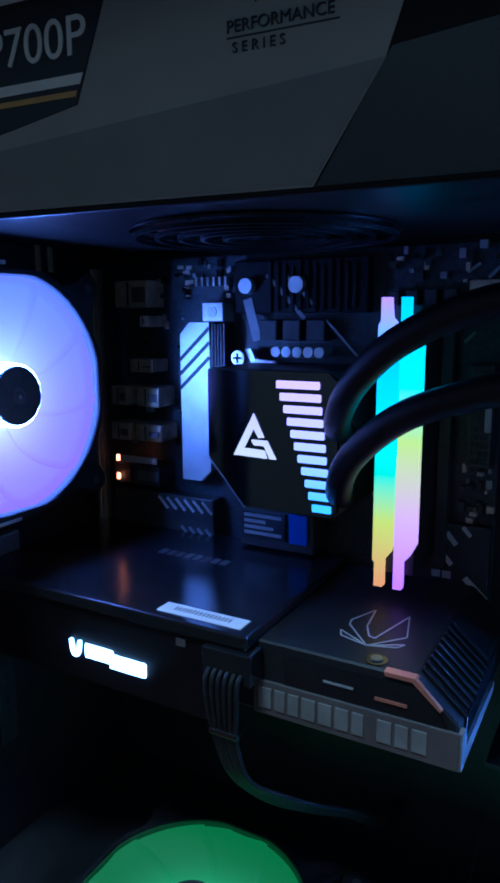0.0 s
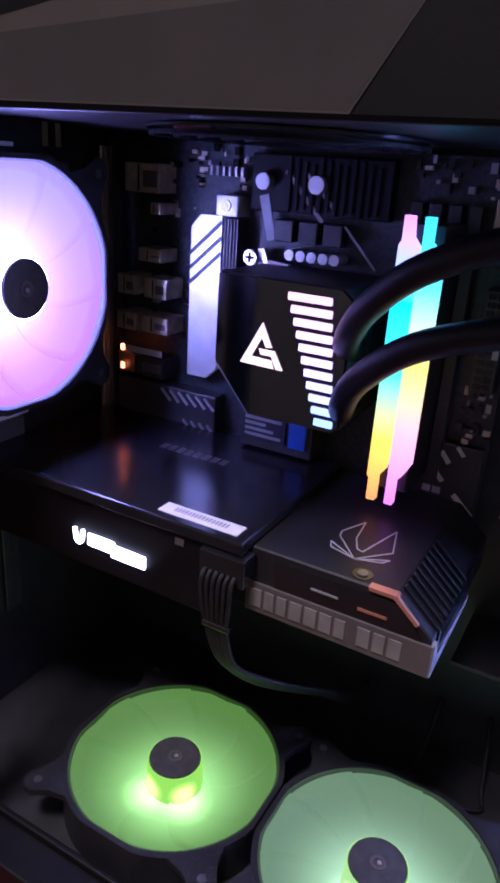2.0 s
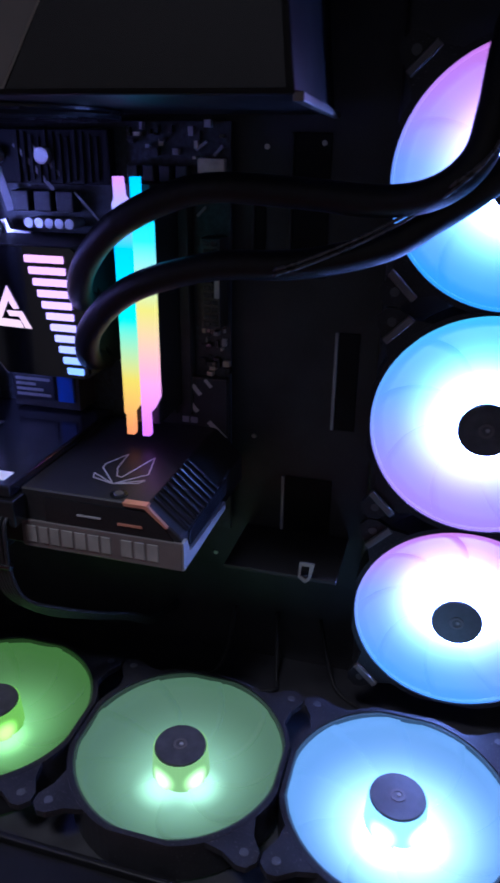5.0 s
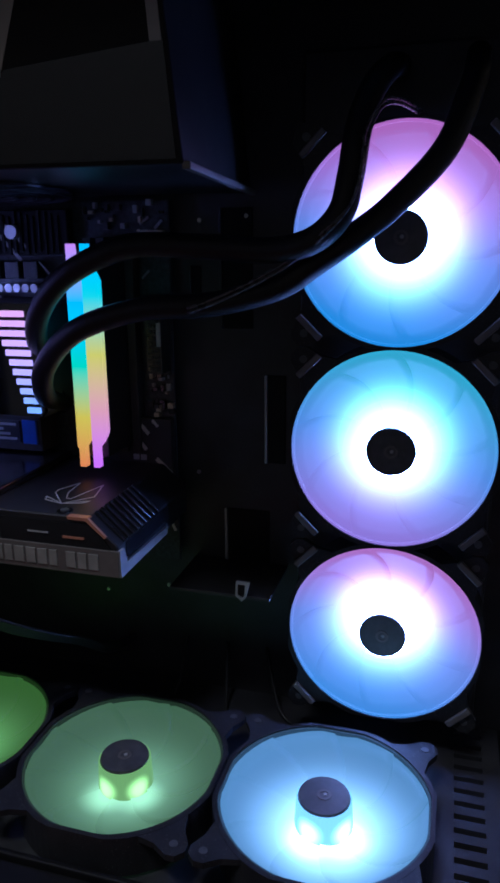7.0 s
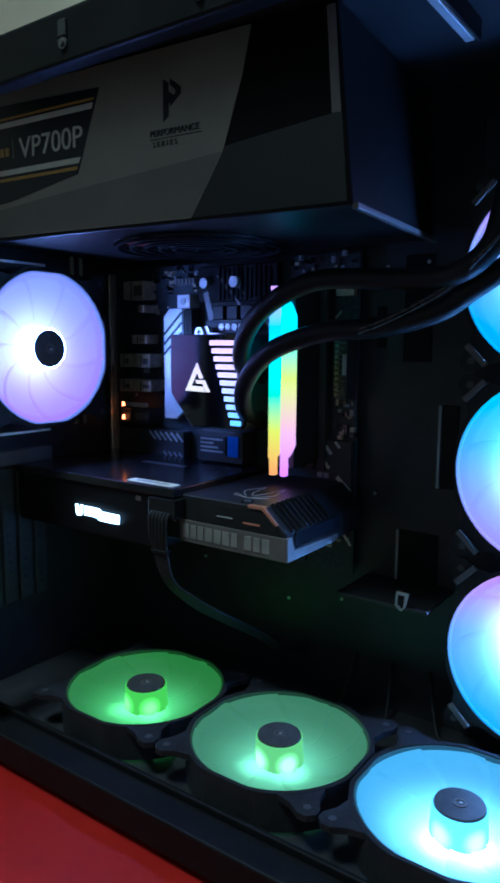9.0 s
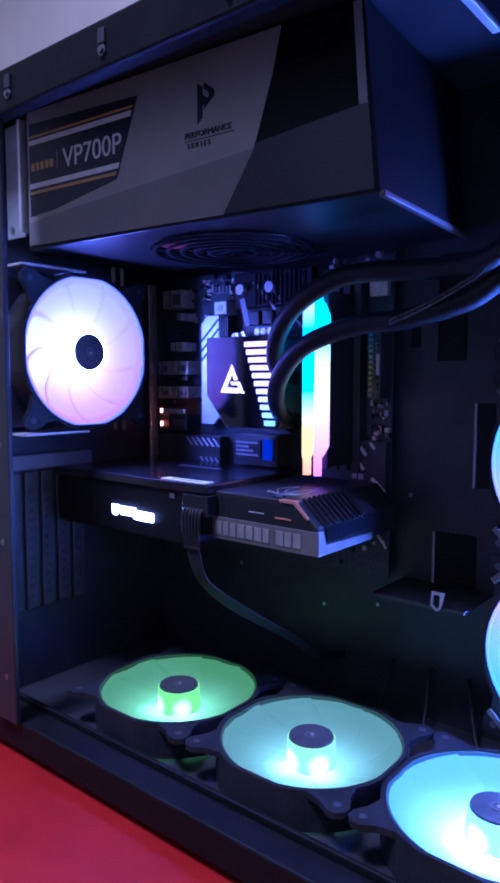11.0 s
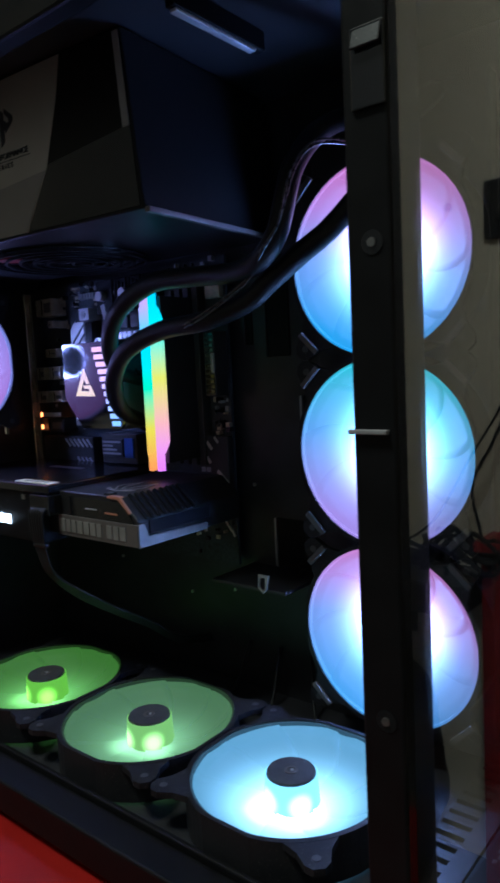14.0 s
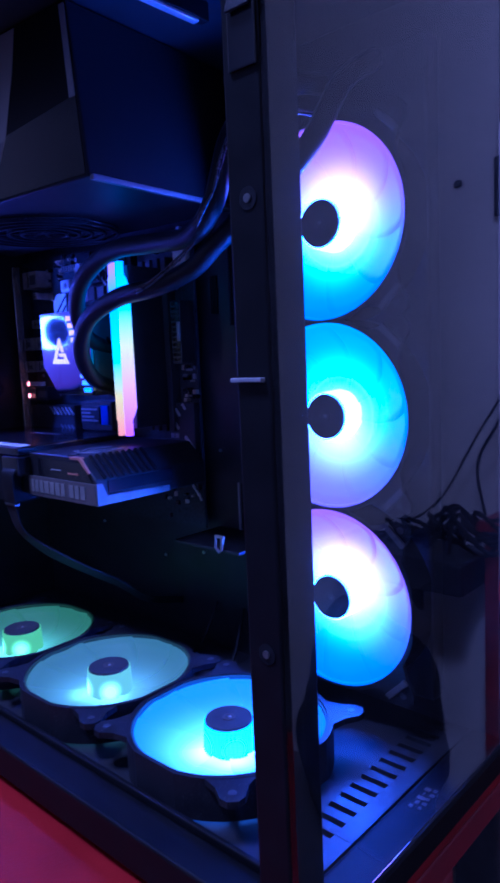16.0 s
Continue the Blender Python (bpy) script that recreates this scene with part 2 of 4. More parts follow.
def tube(bm, pts, r, seg=14, steps=8):
    """A round tube along a smooth curve through the points."""
    P = [Vector(p) for p in pts]
    P = [P[0] * 2 - P[1]] + P + [P[-1] * 2 - P[-2]]
    line = []
    for i in range(1, len(P) - 2):
        for s in range(steps):
            t = s / steps
            a, b_, c, d = P[i - 1:i + 3]
            line.append(0.5 * (2 * b_ + (c - a) * t + (2 * a - 5 * b_ + 4 * c - d) * t * t + (3 * b_ - a - 3 * c + d) * t ** 3))
    line.append(P[-2])
    side, last = None, None
    for i, p in enumerate(line):
        d = (line[min(i + 1, len(line) - 1)] - line[max(i - 1, 0)]).normalized()
        side = (d.orthogonal() if side is None else side - d * side.dot(d)).normalized()
        up = d.cross(side)
        ring = [bm.verts.new(p + r * (math.cos(a) * side + math.sin(a) * up)) for a in (2 * math.pi * k / seg for k in range(seg))]
        if last:
            for k in range(seg):
                bm.faces.new((last[k], last[(k + 1) % seg], ring[(k + 1) % seg], ring[k])).smooth = True
        else:
            bm.faces.new(ring[::-1])
        last = ring
    bm.faces.new(last)
    return bm


def root_matrix(ob):
    return root_matrix(ob.parent) @ ob.matrix_basis if ob.parent else ob.matrix_basis.copy()


def thing(name, m, label, category, group="", kind=""):
    ob = tagged(new(name), label, category, group, kind)
    ob.empty_display_size = 0.02
    ob.matrix_basis = m
    return ob


def part(name, bm, mat, parent, label="", smooth=False, local=False):
    """Links a bmesh as one mesh under a thing; the bmesh is in world places unless local."""
    if not local:
        bm.transform(root_matrix(parent).inverted())
    if smooth:
        for f in bm.faces:
            f.smooth = True
    me = bpy.data.meshes.new(name)
    bm.to_mesh(me)
    bm.free()
    me.materials.append(mat)
    ob = new(name, me)
    ob.parent = parent
    return tagged(ob, label) if label else ob


def solid(name, bm, mat, label, category, kind=""):
    me = bpy.data.meshes.new(name)
    bm.to_mesh(me)
    bm.free()
    me.materials.append(mat)
    return tagged(new(name, me), label, category, "", kind)


def lettering(name, text, size, m, mat, parent, thick=0.0003, label=""):
    cu = bpy.data.curves.new(name, "FONT")
    cu.body, cu.size, cu.extrude, cu.align_x = text, size, thick, "LEFT"
    tmp = new("tmp", cu)
    me = bpy.data.meshes.new_from_object(tmp.evaluated_get(bpy.context.evaluated_depsgraph_get()))
    bpy.data.objects.remove(tmp)
    me.transform(root_matrix(parent).inverted() @ m)
    me.materials.clear()
    me.materials.append(mat)
    ob = new(name, me)
    ob.parent = parent
    return tagged(ob, label) if label else ob


B = bmesh.new

# upright faces that look towards the open side: local x to the right, y up, z outwards
def facing(x, y, z, turn=0):
    return pose(x, y, z, 90, 0, turn)


# ---- room ----
solid("floor", box(B(), -2.2, 2.2, -2.0, 1.25, -0.78, -0.74), floor_tile, "dark tiled floor of the dim room", "floor", "structure")
solid("wall_north", box(B(), -2.2, 2.2, 1.14, 1.24, -0.74, 2.3), wall_paint, "pale plastered wall behind the desk", "wall", "structure")
solid("wall_south", box(B(), -2.2, 2.2, -2.1, -2.0, -0.74, 2.3), dim_paint, "dull grey wall of the room", "wall", "structure")
solid("wall_west", box(B(), -2.3, -2.2, -2.0, 1.14, -0.74, 2.3), wall_paint, "pale plastered wall of the room", "wall", "structure")
solid("wall_east", box(B(), 2.2, 2.3, -2.0, 1.14, -0.74, 2.3), wall_paint, "pale plastered wall of the room", "wall", "structure")
solid("ceiling", box(B(), -2.3, 2.3, -2.1, 1.24, 2.3, 2.36), wall_paint, "plain pale ceiling", "ceiling", "structure")

# ---- red table ----
table = thing("table", pose(0.1, 0.2, -0.74), "red table carrying the lit computer case", "table")
part("tabletop", box(B(), -0.55, 0.452, -0.12, 0.345, -0.022, -0.002, 0.004), red_cloth, table)
part("apron", box(B(), 0.432, 0.4505, -0.11, 0.335, -0.042, -0.0222, 0.002), red_paint, table)
for x, y in ((-0.5, -0.08), (-0.5, 0.31), (0.4315, 0.193)):
    part("leg", box(B(), x - 0.018, x + 0.018, y - 0.014, y + 0.014, -0.74, -0.0224 if x < 0 else -0.0422, 0.003), red_paint, table)

# ---- computer case ----
case = thing("computer_case", pose(0.21, 0.15, 0), "black steel computer case with its side panel off", "computer case")
W = 0.462
part("base_plate", box(B(), -0.045, 0.409, 0.07, 0.262, 0.012, 0.02), black_steel, case)
vent = part("vent_plate", box(B(), 0.4265, 0.4372, 0.07, 0.262, 0.013, 0.021), black_steel, case)
for k in range(18):
    y = 0.074 + 0.0105 * k
    part("slat", box(B(), 0.409, 0.4265, y, y + 0.0065, 0.013, 0.021), black_steel, vent)
part("base_tray", box(B(), -0.04, 0.445, 0.072, 0.255, 0.003, 0.006), black_plastic, case)
part("side_rail", box(B(), -0.045, W, 0.046, 0.07, 0.004, 0.026, 0.0015), deep_black, case)
part("side_lip", box(B(), -0.03, 0.44, 0.066, 0.0695, 0.026, 0.031, 0.001), deep_black, case)
trim = part("front_trim", box(B(), 0.4374, 0.4632, 0.0702, 0.262, 0.003, 0.0215, 0.003), deep_black, case)
for k in range(5):
    part("badge_mark", box(B(), 0.4445 + 0.0014 * (k % 2), 0.4465 + 0.0014 * (k % 3), 0.158 + 0.0045 * k, 0.161 + 0.0045 * k, 0.0213, 0.0218), plate_grey, trim)
    part("badge_mark", box(B(), 0.4495, 0.4512 + 0.0008 * (k % 2), 0.159 + 0.0045 * k, 0.1615 + 0.0045 * k, 0.0213, 0.0218), plate_grey, trim)
for x in (0.02, 0.42):
    for y in (0.075, 0.235):
        part("foot", cyl(B(), (x, y, -0.002), (0, 0, 1), 0.012, 0.014), black_plastic, case)
top_rail = part("top_rail", box(B(), -0.0, W, 0.04, 0.052, 0.452, 0.48, 0.002), deep_black, case)
for x in (0.038, 0.134, 0.229, 0.36):
    part("screw", cyl(cyl(B(), (x, 0.0402, 0.462), (0, -1, 0), 0.0032, 0.0012, 16), (x, 0.0391, 0.462), (0, -1, 0), 0.0018, 0.0016, 12), port_dark, top_rail)
    part("hook_slot", box(B(), x - 0.003, x + 0.003, 0.0385, 0.0402, 0.4655, 0.474, 0.0005), black_plastic, top_rail)
part("roof", box(B(), -0.045, W, 0.052, 0.262, 0.474, 0.48), black_steel, case)
# Rib added to carry a pale strip that stands in for a reflection.
rib = part("added_rib", box(B(), 0.312, 0.319, 0.092, 0.166, 0.4625, 0.474, 0.001), deep_black, case)
part("roof_glint", box(B(), 0.3132, 0.3182, 0.094, 0.158, 0.4605, 0.4625, 0.0006), silver, rib, "pale strip standing in for a reflection under the roof")
rear_post = part("rear_post", box(B(), 0.0, 0.0225, 0.0415, 0.0455, 0.026, 0.452, 0.001), black_steel, case)
for z in (0.06, 0.16, 0.23, 0.3, 0.42):
    part("screw", cyl(B(), (0.012, 0.0422, z), (0, -1, 0), 0.0022, 0.001, 14), port_dark, rear_post)
bm = B()
ys, zs = (0.066, 0.19, 0.1942, 0.2, 0.2042, 0.262), (0.02, 0.23, 0.244, 0.362, 0.378, 0.474)
grid = [[bm.verts.new((-0.047, y, z)) for z in zs] for y in ys]
for a in range(5):
    for c in range(5):
        if not (a in (1, 3) and c in (1, 3)):
            bm.faces.new((grid[a][c], grid[a + 1][c], grid[a + 1][c + 1], grid[a][c + 1]))
top = bmesh.ops.extrude_face_region(bm, geom=list(bm.faces))
bmesh.ops.translate(bm, vec=(0.005, 0, 0), verts=[v for v in top["geom"] if isinstance(v, bmesh.types.BMVert)])
bmesh.ops.recalc_face_normals(bm, faces=bm.faces)
rear = part("rear_panel", bm, black_steel, case)
for k in range(5):
    y = 0.078 + 0.0155 * k
    cover = part("slot_cover", box(B(), -0.0418, -0.0395, y, y + 0.0125, 0.085, 0.2, 0.0008), surface("slot_steel", (0.05, 0.05, 0.055), 0.45, 0.4) if k == 0 else bpy.data.materials["slot_steel"], rear)
    for q in range(12):
        part("vent_hole", cyl(B(), (-0.0397, y + 0.0062, 0.096 + 0.008 * q), (1, 0, 0), 0.0022, 0.0006, 8), black_plastic, cover)
part("slot_clamp", box(B(), -0.0418, -0.034, 0.074, 0.158, 0.203, 0.215, 0.001), plate_grey, rear)
part("fan_bracket", box(B(), -0.042, -0.0155, 0.066, 0.182, 0.24, 0.356, 0.001), black_plastic, case)
# Grey block stands in for room light showing through a slot.
part("slot_light_block", box(B(), -0.0418, -0.0405, 0.077, 0.081, 0.36, 0.373, 0.0005), grey_mark, rear)
# Silver bars painted in for the lit edges of the rear fan frame.
for z in (0.2335, 0.3605):
    part("lit_edge_bar", box(B(), -0.0418, 0.002, 0.07, 0.128, z, z + 0.0018), silver, rear)
tray = part("motherboard_tray", box(B(), -0.042, W, 0.252, 0.256, 0.02, 0.474), black_steel, case)
for k, (x, z, w, h) in enumerate(((0.246, 0.29, 0.02, 0.075), (0.247, 0.115, 0.03, 0.05), (0.225, 0.3, 0.006, 0.03), (0.276, 0.2, 0.012, 0.06))):
    part("cable_slot", box(B(), x, x + w, 0.2508, 0.2522, z, z + h, 0.0005), deep_black, tray)
    part("slot_edge", box(B(), x - 0.0022, x - 0.0002, 0.2495, 0.252, z, z + h, 0.0004), grey_mark if k % 2 else black_steel, tray)
for x, z in ((0.226, 0.19), (0.231, 0.358), (0.24, 0.41), (0.16, 0.42), (0.1, 0.405), (0.13, 0.408), (0.05, 0.4), (0.262, 0.36), (0.2, 0.1), (0.15, 0.09), (0.06, 0.11)):
    part("screw", cyl(B(), (x, 0.252, z), (0, -1, 0), 0.0014, 0.0014, 12), steel, tray)
part("back_panel", box(B(), -0.042, W, 0.258, 0.262, 0.02, 0.474), black_steel, case)
bracket = part("drive_bracket", box(B(), 0.222, 0.29, 0.2, 0.2515, 0.124, 0.1265, 0.0006), black_steel, case)
hook_bm = ring_mesh([(0, 0.0005), (0.0042, -0.003), (0.0072, 0.0), (0.0095, 0.0105), (0.0005, 0.0105)], [(0.0013, 0.0012), (0.0042, -0.0013), (0.006, 0.0006), (0.0065, 0.0085), (0.0016, 0.0085)], -0.0008, 0.0008)
bmesh.ops.transform(hook_bm, matrix=facing(0.268, 0.1985, 0.1265), verts=hook_bm.verts)
part("hook", hook_bm, mark_grey, bracket, "bent bare steel hook")
pillar = part("front_pillar", box(B(), 0.4405, 0.4578, 0.045, 0.0655, 0.026, 0.452, 0.0012), deep_black, case)
clip = part("panel_clip", box(B(), 0.4445, 0.4575, 0.0436, 0.0452, 0.366, 0.393, 0.0006), gloss_black, pillar)
part("spring", box(B(), -0.0055, 0.0055, -0.0005, 0.0005, -0.0035, 0.0035, 0.0004, pose(0.4512, 0.0428, 0.3885, -18, 0, 0)), fan_black, clip, "bent dark steel spring")
for z in (0.322, 0.149):
    part("screw_recess", cyl(B(), (0.4505, 0.0452, z), (0, -1, 0), 0.0042, 0.0006, 20), gloss_black, pillar)
    part("screw", cyl(B(), (0.4505, 0.0447, z), (0, -1, 0), 0.0016, 0.0008, 14), port_dark, pillar)
part("hook", box(B(), 0.4395, 0.455, 0.0425, 0.0452, 0.2555, 0.2572, 0.0004), grey_mark, pillar)
part("glass_panel", box(B(), 0.4582, 0.4612, 0.0458, 0.247, 0.0215, 0.472), glass, case, "tinted glass front panel").visible_shadow = False


# ---- fans ----
def outline(r, half, seg=72):
    """A circle whose four sides are cut flat."""
    return [(max(-half, min(half, r * math.cos(a))), max(-half, min(half, r * math.sin(a)))) for a in (2 * math.pi * k / seg for k in range(seg))]


def blade_mesh(name, mat, count=9, r0=0.0155, r1=0.0574):
    bm = B()
    nr, na = 8, 7
    width = 2 * math.pi / count * 1.22
    grid = []
    for i in range(nr + 1):
        f = i / nr
        r = r0 + (r1 - r0) * f
        row = []
        for j in range(na + 1):
            s = j / na
            a = (s - 0.5) * width + 0.35 * f * f
            z = -0.0175 - 0.0012 * s - 0.0004 * math.sin(math.pi * s) + 0.015 * f ** 2.5
            row.append(bm.verts.new((r * math.cos(a), r * math.sin(a), z)))
        grid.append(row)
    for i in range(nr):
        for j in range(na):
            bm.faces.new((grid[i][j], grid[i + 1][j], grid[i + 1][j + 1], grid[i][j + 1])).smooth = True
    bm.normal_update()
    bmesh.ops.solidify(bm, geom=list(bm.faces), thickness=0.0009)
    me = bpy.data.meshes.new(name)
    bm.to_mesh(me)
    bm.free()
    me.materials.append(mat)
    return me


def fan(name, m, label, group, light, hub_light, liner, spin=0.0, flat=0.0576):
    f = thing(name, m, label, "case fan", group)
    frame_part = part("frame", ring_mesh(outline(0.0622, 0.0599), outline(0.0592, flat), -0.025, -0.0005), fan_black, f, local=True)
    for sx in (-1, 1):
        for sy in (-1, 1):
            flange = [(0.031, 0.0525), (0.0525, 0.031), (0.0548, 0.0425), (0.0597, 0.0505), (0.0597, 0.0555), (0.0555, 0.0597), (0.0505, 0.0597), (0.0425, 0.0548)]
            part("corner_flange", prism(B(), [(a * sx, b_ * sy) for a, b_ in flange], pose(0, 0, -0.0045), 0.0038), fan_black, frame_part, local=True)
            part("screw_hole", cyl(B(), (0.0525 * sx, 0.0525 * sy, -0.0008), (0, 0, 1), 0.0023, 0.0004, 16), hub_black, frame_part, local=True)
    part("rim", ring_mesh(outline(0.0591, flat - 0.0001), outline(0.0577, flat - 0.001), -0.021, -0.0015), liner, f, "translucent rim round the blades", local=True)
    part("hub", cyl(B(), (0, 0, -0.02), (0, 0, 1), 0.0165, 0.0185, 40, 0.0155), hub_light, f, "glowing translucent hub", smooth=False, local=True)
    bm = cyl(B(), (0, 0, -0.0018), (0, 0, 1), 0.0148, 0.0016, 40, 0.0142)
    cap = part("hub_cap", bm, hub_black, f, local=True)
    part("dimple", ring_mesh([(0.004 * math.cos(a), 0.004 * math.sin(a)) for a in (k * math.pi / 12 for k in range(24))],
                             [(0.0025 * math.cos(a), 0.0025 * math.sin(a)) for a in (k * math.pi / 12 for k in range(24))], -0.0004, 0.0002), plate_grey, cap, local=True)
    part("pin", cyl(B(), (0.0006, 0.0004, -0.0003), (0, 0, 1), 0.0011, 0.0006, 12), grey_mark, cap, local=True)
    me = blade_mesh("blade", light)
    for k in range(9):
        o = new("blade", me)
        o.parent = f
        o.matrix_basis = pose(0, 0, 0, 0, 0, spin + 40 * k)
    for sx in (-1, 1):
        part("spoke", box(B(), -0.003, 0.003, -0.058, 0.058, -0.0248, -0.0228, 0, pose(0, 0, 0, 0, 0, 45 * sx)), fan_black, f, local=True)
    return f


SIDE = [[(0, (0.16, 0.55, 1.0)), (0.45, (0.4, 0.5, 1.0)), (0.75, (0.85, 0.36, 0.86)), (1, (1.0, 0.28, 0.66))],
        [(0, (0.72, 0.4, 0.92)), (0.5, (0.32, 0.56, 1.0)), (1, (0.22, 0.8, 0.8))],
        [(0, (0.24, 0.55, 1.0)), (0.45, (0.45, 0.52, 1.0)), (0.75, (0.86, 0.4, 0.88)), (1, (1.0, 0.32, 0.7))]]
for k, z in enumerate((0.345, 0.225, 0.105)):
    g = glow("side_fan_light", SIDE[k], 0.46, (0.36, 0.225, z), (0.25, 0, 1), 0.1, hub=14, reach=0.058, white=0.18, power=3.2, plane=(1, 0, 1))
    h = glow("side_hub_light", [(0, (0.42, 0.52, 1.0))], 36.0)
    e = glow("side_rim_light", SIDE[k], 0.5, (0.36, 0.21, z), (0.25, 0, 1), 0.1)
    fan("case_fan", pose(0.36, 0.21, z, 90, 0, 0), "black fan with pink and blue glowing blades on the radiator", "radiator fans", g, h, e, 13 * k, flat=0.0592)
BOTTOM = [((0.24, 0.52, 0.06), 0.21), ((0.31, 0.52, 0.18), 0.22), ((0.32, 0.58, 0.76), 0.42)]
for k, x in enumerate((0.096, 0.217, 0.338)):
    c, s_ = BOTTOM[k]
    leds = [(x + 0.0166 * math.cos(a), 0.134 + 0.0166 * math.sin(a), 0.0335) for a in (-1.95, -0.62)]
    g = glow("base_fan_light", [(0, c)], s_, (x + 0.003, 0.128, 0.03), hub=(4.5, 4, 6)[k], reach=0.056, white=(0.05, 0.05, 0.3)[k], spots=leds, spot_gain=(5, 5, 6)[k], spot_reach=0.02, plane=(1, 1, 0))
    h = glow("base_hub_light", [(0, (c[0], c[1], c[2] * (0.5, 0.6, 1)[k]))], s_ * 3.2, spots=leds, spot_gain=4.0, spot_reach=0.0105)
    r = glow("base_rim_light", [(0, c)], s_ * 0.2)
    fan("case_fan", pose(x, 0.134, 0.047), ("black fan with white cyan glowing blades on the case floor", "black fan with green glowing blades on the case floor")[k < 2], "floor fans", g, h, r, 9 * k, 0.0574)
g = glow("rear_fan_light", [(0, (0.84, 0.32, 0.86)), (0.5, (0.72, 0.36, 0.92)), (1, (0.58, 0.42, 1.0))], 0.42, (-0.008, 0.124, 0.298), hub=2.6, reach=0.056, white=0.15, plane=(0, 1, 1))
h = glow("rear_hub_light", [(0, (0.5, 0.48, 1.0))], 45)
e = glow("rear_rim_light", [(0, (0.5, 0.42, 1.0))], 0.32)
fan("case_fan", pose(0.01, 0.124, 0.298, 0, 90, 0), "black exhaust fan with pale violet glowing blades on the rear panel", "", g, h, e, 5)

# ---- power supply ----
psu = thing("power_supply", pose(0.14, 0.165, 0.373), "black power supply with grey side label hung under the roof", "power supply")
PF = facing(0.278, 0.102, 0.373, 4.0)      # local x is negative towards the rear, y is up, z outwards
bm = B()
prism(bm, [(-0.286, 0.0), (0, 0), (-0.011, 0.1), (-0.286, 0.1)], PF @ pose(0, 0, -0.14), 0.14)
bmesh.ops.bevel(bm, geom=[e for e in bm.edges], offset=0.0012, segments=2, affect="EDGES", profile=0.5)
part("housing", bm, psu_shell, psu)


def on_psu(name, pts, mat, lift, parent=None, label="", base=0.0):
    return part(name, prism(B(), pts, PF @ pose(0, 0, base), lift - base), mat, parent or psu, label)


grey_label = on_psu("side_label", [(-0.284, 0.003), (-0.1015, 0.002), (-0.0795, 0.036), (-0.0665, 0.075), (-0.061, 0.099), (-0.284, 0.099)], psu_grey, 0.0004)
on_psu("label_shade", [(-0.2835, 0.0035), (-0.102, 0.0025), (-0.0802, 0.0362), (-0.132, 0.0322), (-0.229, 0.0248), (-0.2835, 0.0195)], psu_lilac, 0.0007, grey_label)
on_psu("label_dark", [(-0.1005, 0.002), (-0.003, 0.002), (-0.007, 0.0465), (-0.0775, 0.039)], gloss_black, 0.0005, grey_label)
on_psu("label_strip", [(-0.0125, 0.046), (-0.0075, 0.046), (-0.012, 0.098), (-0.0165, 0.098)], grey_mark, 0.0006, grey_label)
plate = on_psu("model_plate", [(-0.281, 0.024), (-0.255, 0.026), (-0.191, 0.037), (-0.171, 0.086), (-0.281, 0.09)], ink_dark, 0.0010)
on_psu("white_stripe", [(-0.281, 0.0745), (-0.177, 0.0745), (-0.176, 0.078), (-0.281, 0.078)], white_ink, 0.0013, plate, base=0.0008)
on_psu("gold_stripe", [(-0.281, 0.0795), (-0.1755, 0.0795), (-0.175, 0.081), (-0.281, 0.081)], gold_ink, 0.0013, plate, base=0.0008)
on_psu("white_stripe", [(-0.281, 0.0435), (-0.189, 0.0435), (-0.1875, 0.047), (-0.281, 0.047)], white_ink, 0.0013, plate, base=0.0008)
on_psu("gold_stripe", [(-0.281, 0.0395), (-0.191, 0.0395), (-0.1903, 0.0415), (-0.281, 0.0415)], gold_ink, 0.0013, plate, base=0.0008)
lettering("model_lettering", "VP700P", 0.0188, PF @ pose(-0.244, 0.0532, 0.0012), white_ink, plate)
for k in range(5):
    on_psu("maker_mark", [(-0.279 + 0.0052 * k, 0.056), (-0.2752 + 0.0052 * k, 0.056), (-0.2752 + 0.0052 * k, 0.0615), (-0.279 + 0.0052 * k, 0.0615)], gold_ink, 0.0012, plate, base=0.0008)
on_psu("divider", [(-0.2505, 0.054), (-0.2498, 0.054), (-0.2498, 0.0665), (-0.2505, 0.0665)], grey_mark, 0.0012, plate, base=0.0008)
on_psu("series_mark", [(-0.121, 0.058), (-0.117, 0.061), (-0.117, 0.068), (-0.112, 0.071), (-0.117, 0.0745), (-0.117, 0.079), (-0.121, 0.082)], ink_dark, 0.0007, grey_label)
on_psu("series_mark", [(-0.116, 0.066), (-0.108, 0.072), (-0.108, 0.0755), (-0.116, 0.0815), (-0.116, 0.078), (-0.112, 0.0745), (-0.112, 0.0725), (-0.116, 0.07)], ink_dark, 0.0007, grey_label)
lettering("series_lettering", "PERFORMANCE", 0.0052, PF @ pose(-0.131, 0.0505, 0.0008), ink_dark, grey_label)
lettering("series_lettering", "S E R I E S", 0.0044, PF @ pose(-0.129, 0.0445, 0.0008), ink_dark, grey_label)
on_psu("rule", [(-0.131, 0.0488), (-0.0935, 0.0488), (-0.0935, 0.0493), (-0.131, 0.0493)], ink_dark, 0.0007, grey_label)
flange = part("mounting_flange", box(B(), -0.036, -0.012, 0.0825, 0.0845, 0.384, 0.468, 0.0008), grey_mark, psu)
part("flange_edge", box(B(), -0.0125, -0.009, 0.0775, 0.0845, 0.386, 0.468, 0.0006), silver, psu)
part("screw", cyl(B(), (-0.028, 0.0827, 0.391), (0, -1, 0), 0.0025, 0.0012, 14), steel, flange)
part("lower_lip", box(B(), -0.001, 0.0028, -0.002, 0.0012, -0.139, -0.001, 0.0005, PF), plate_grey, psu)
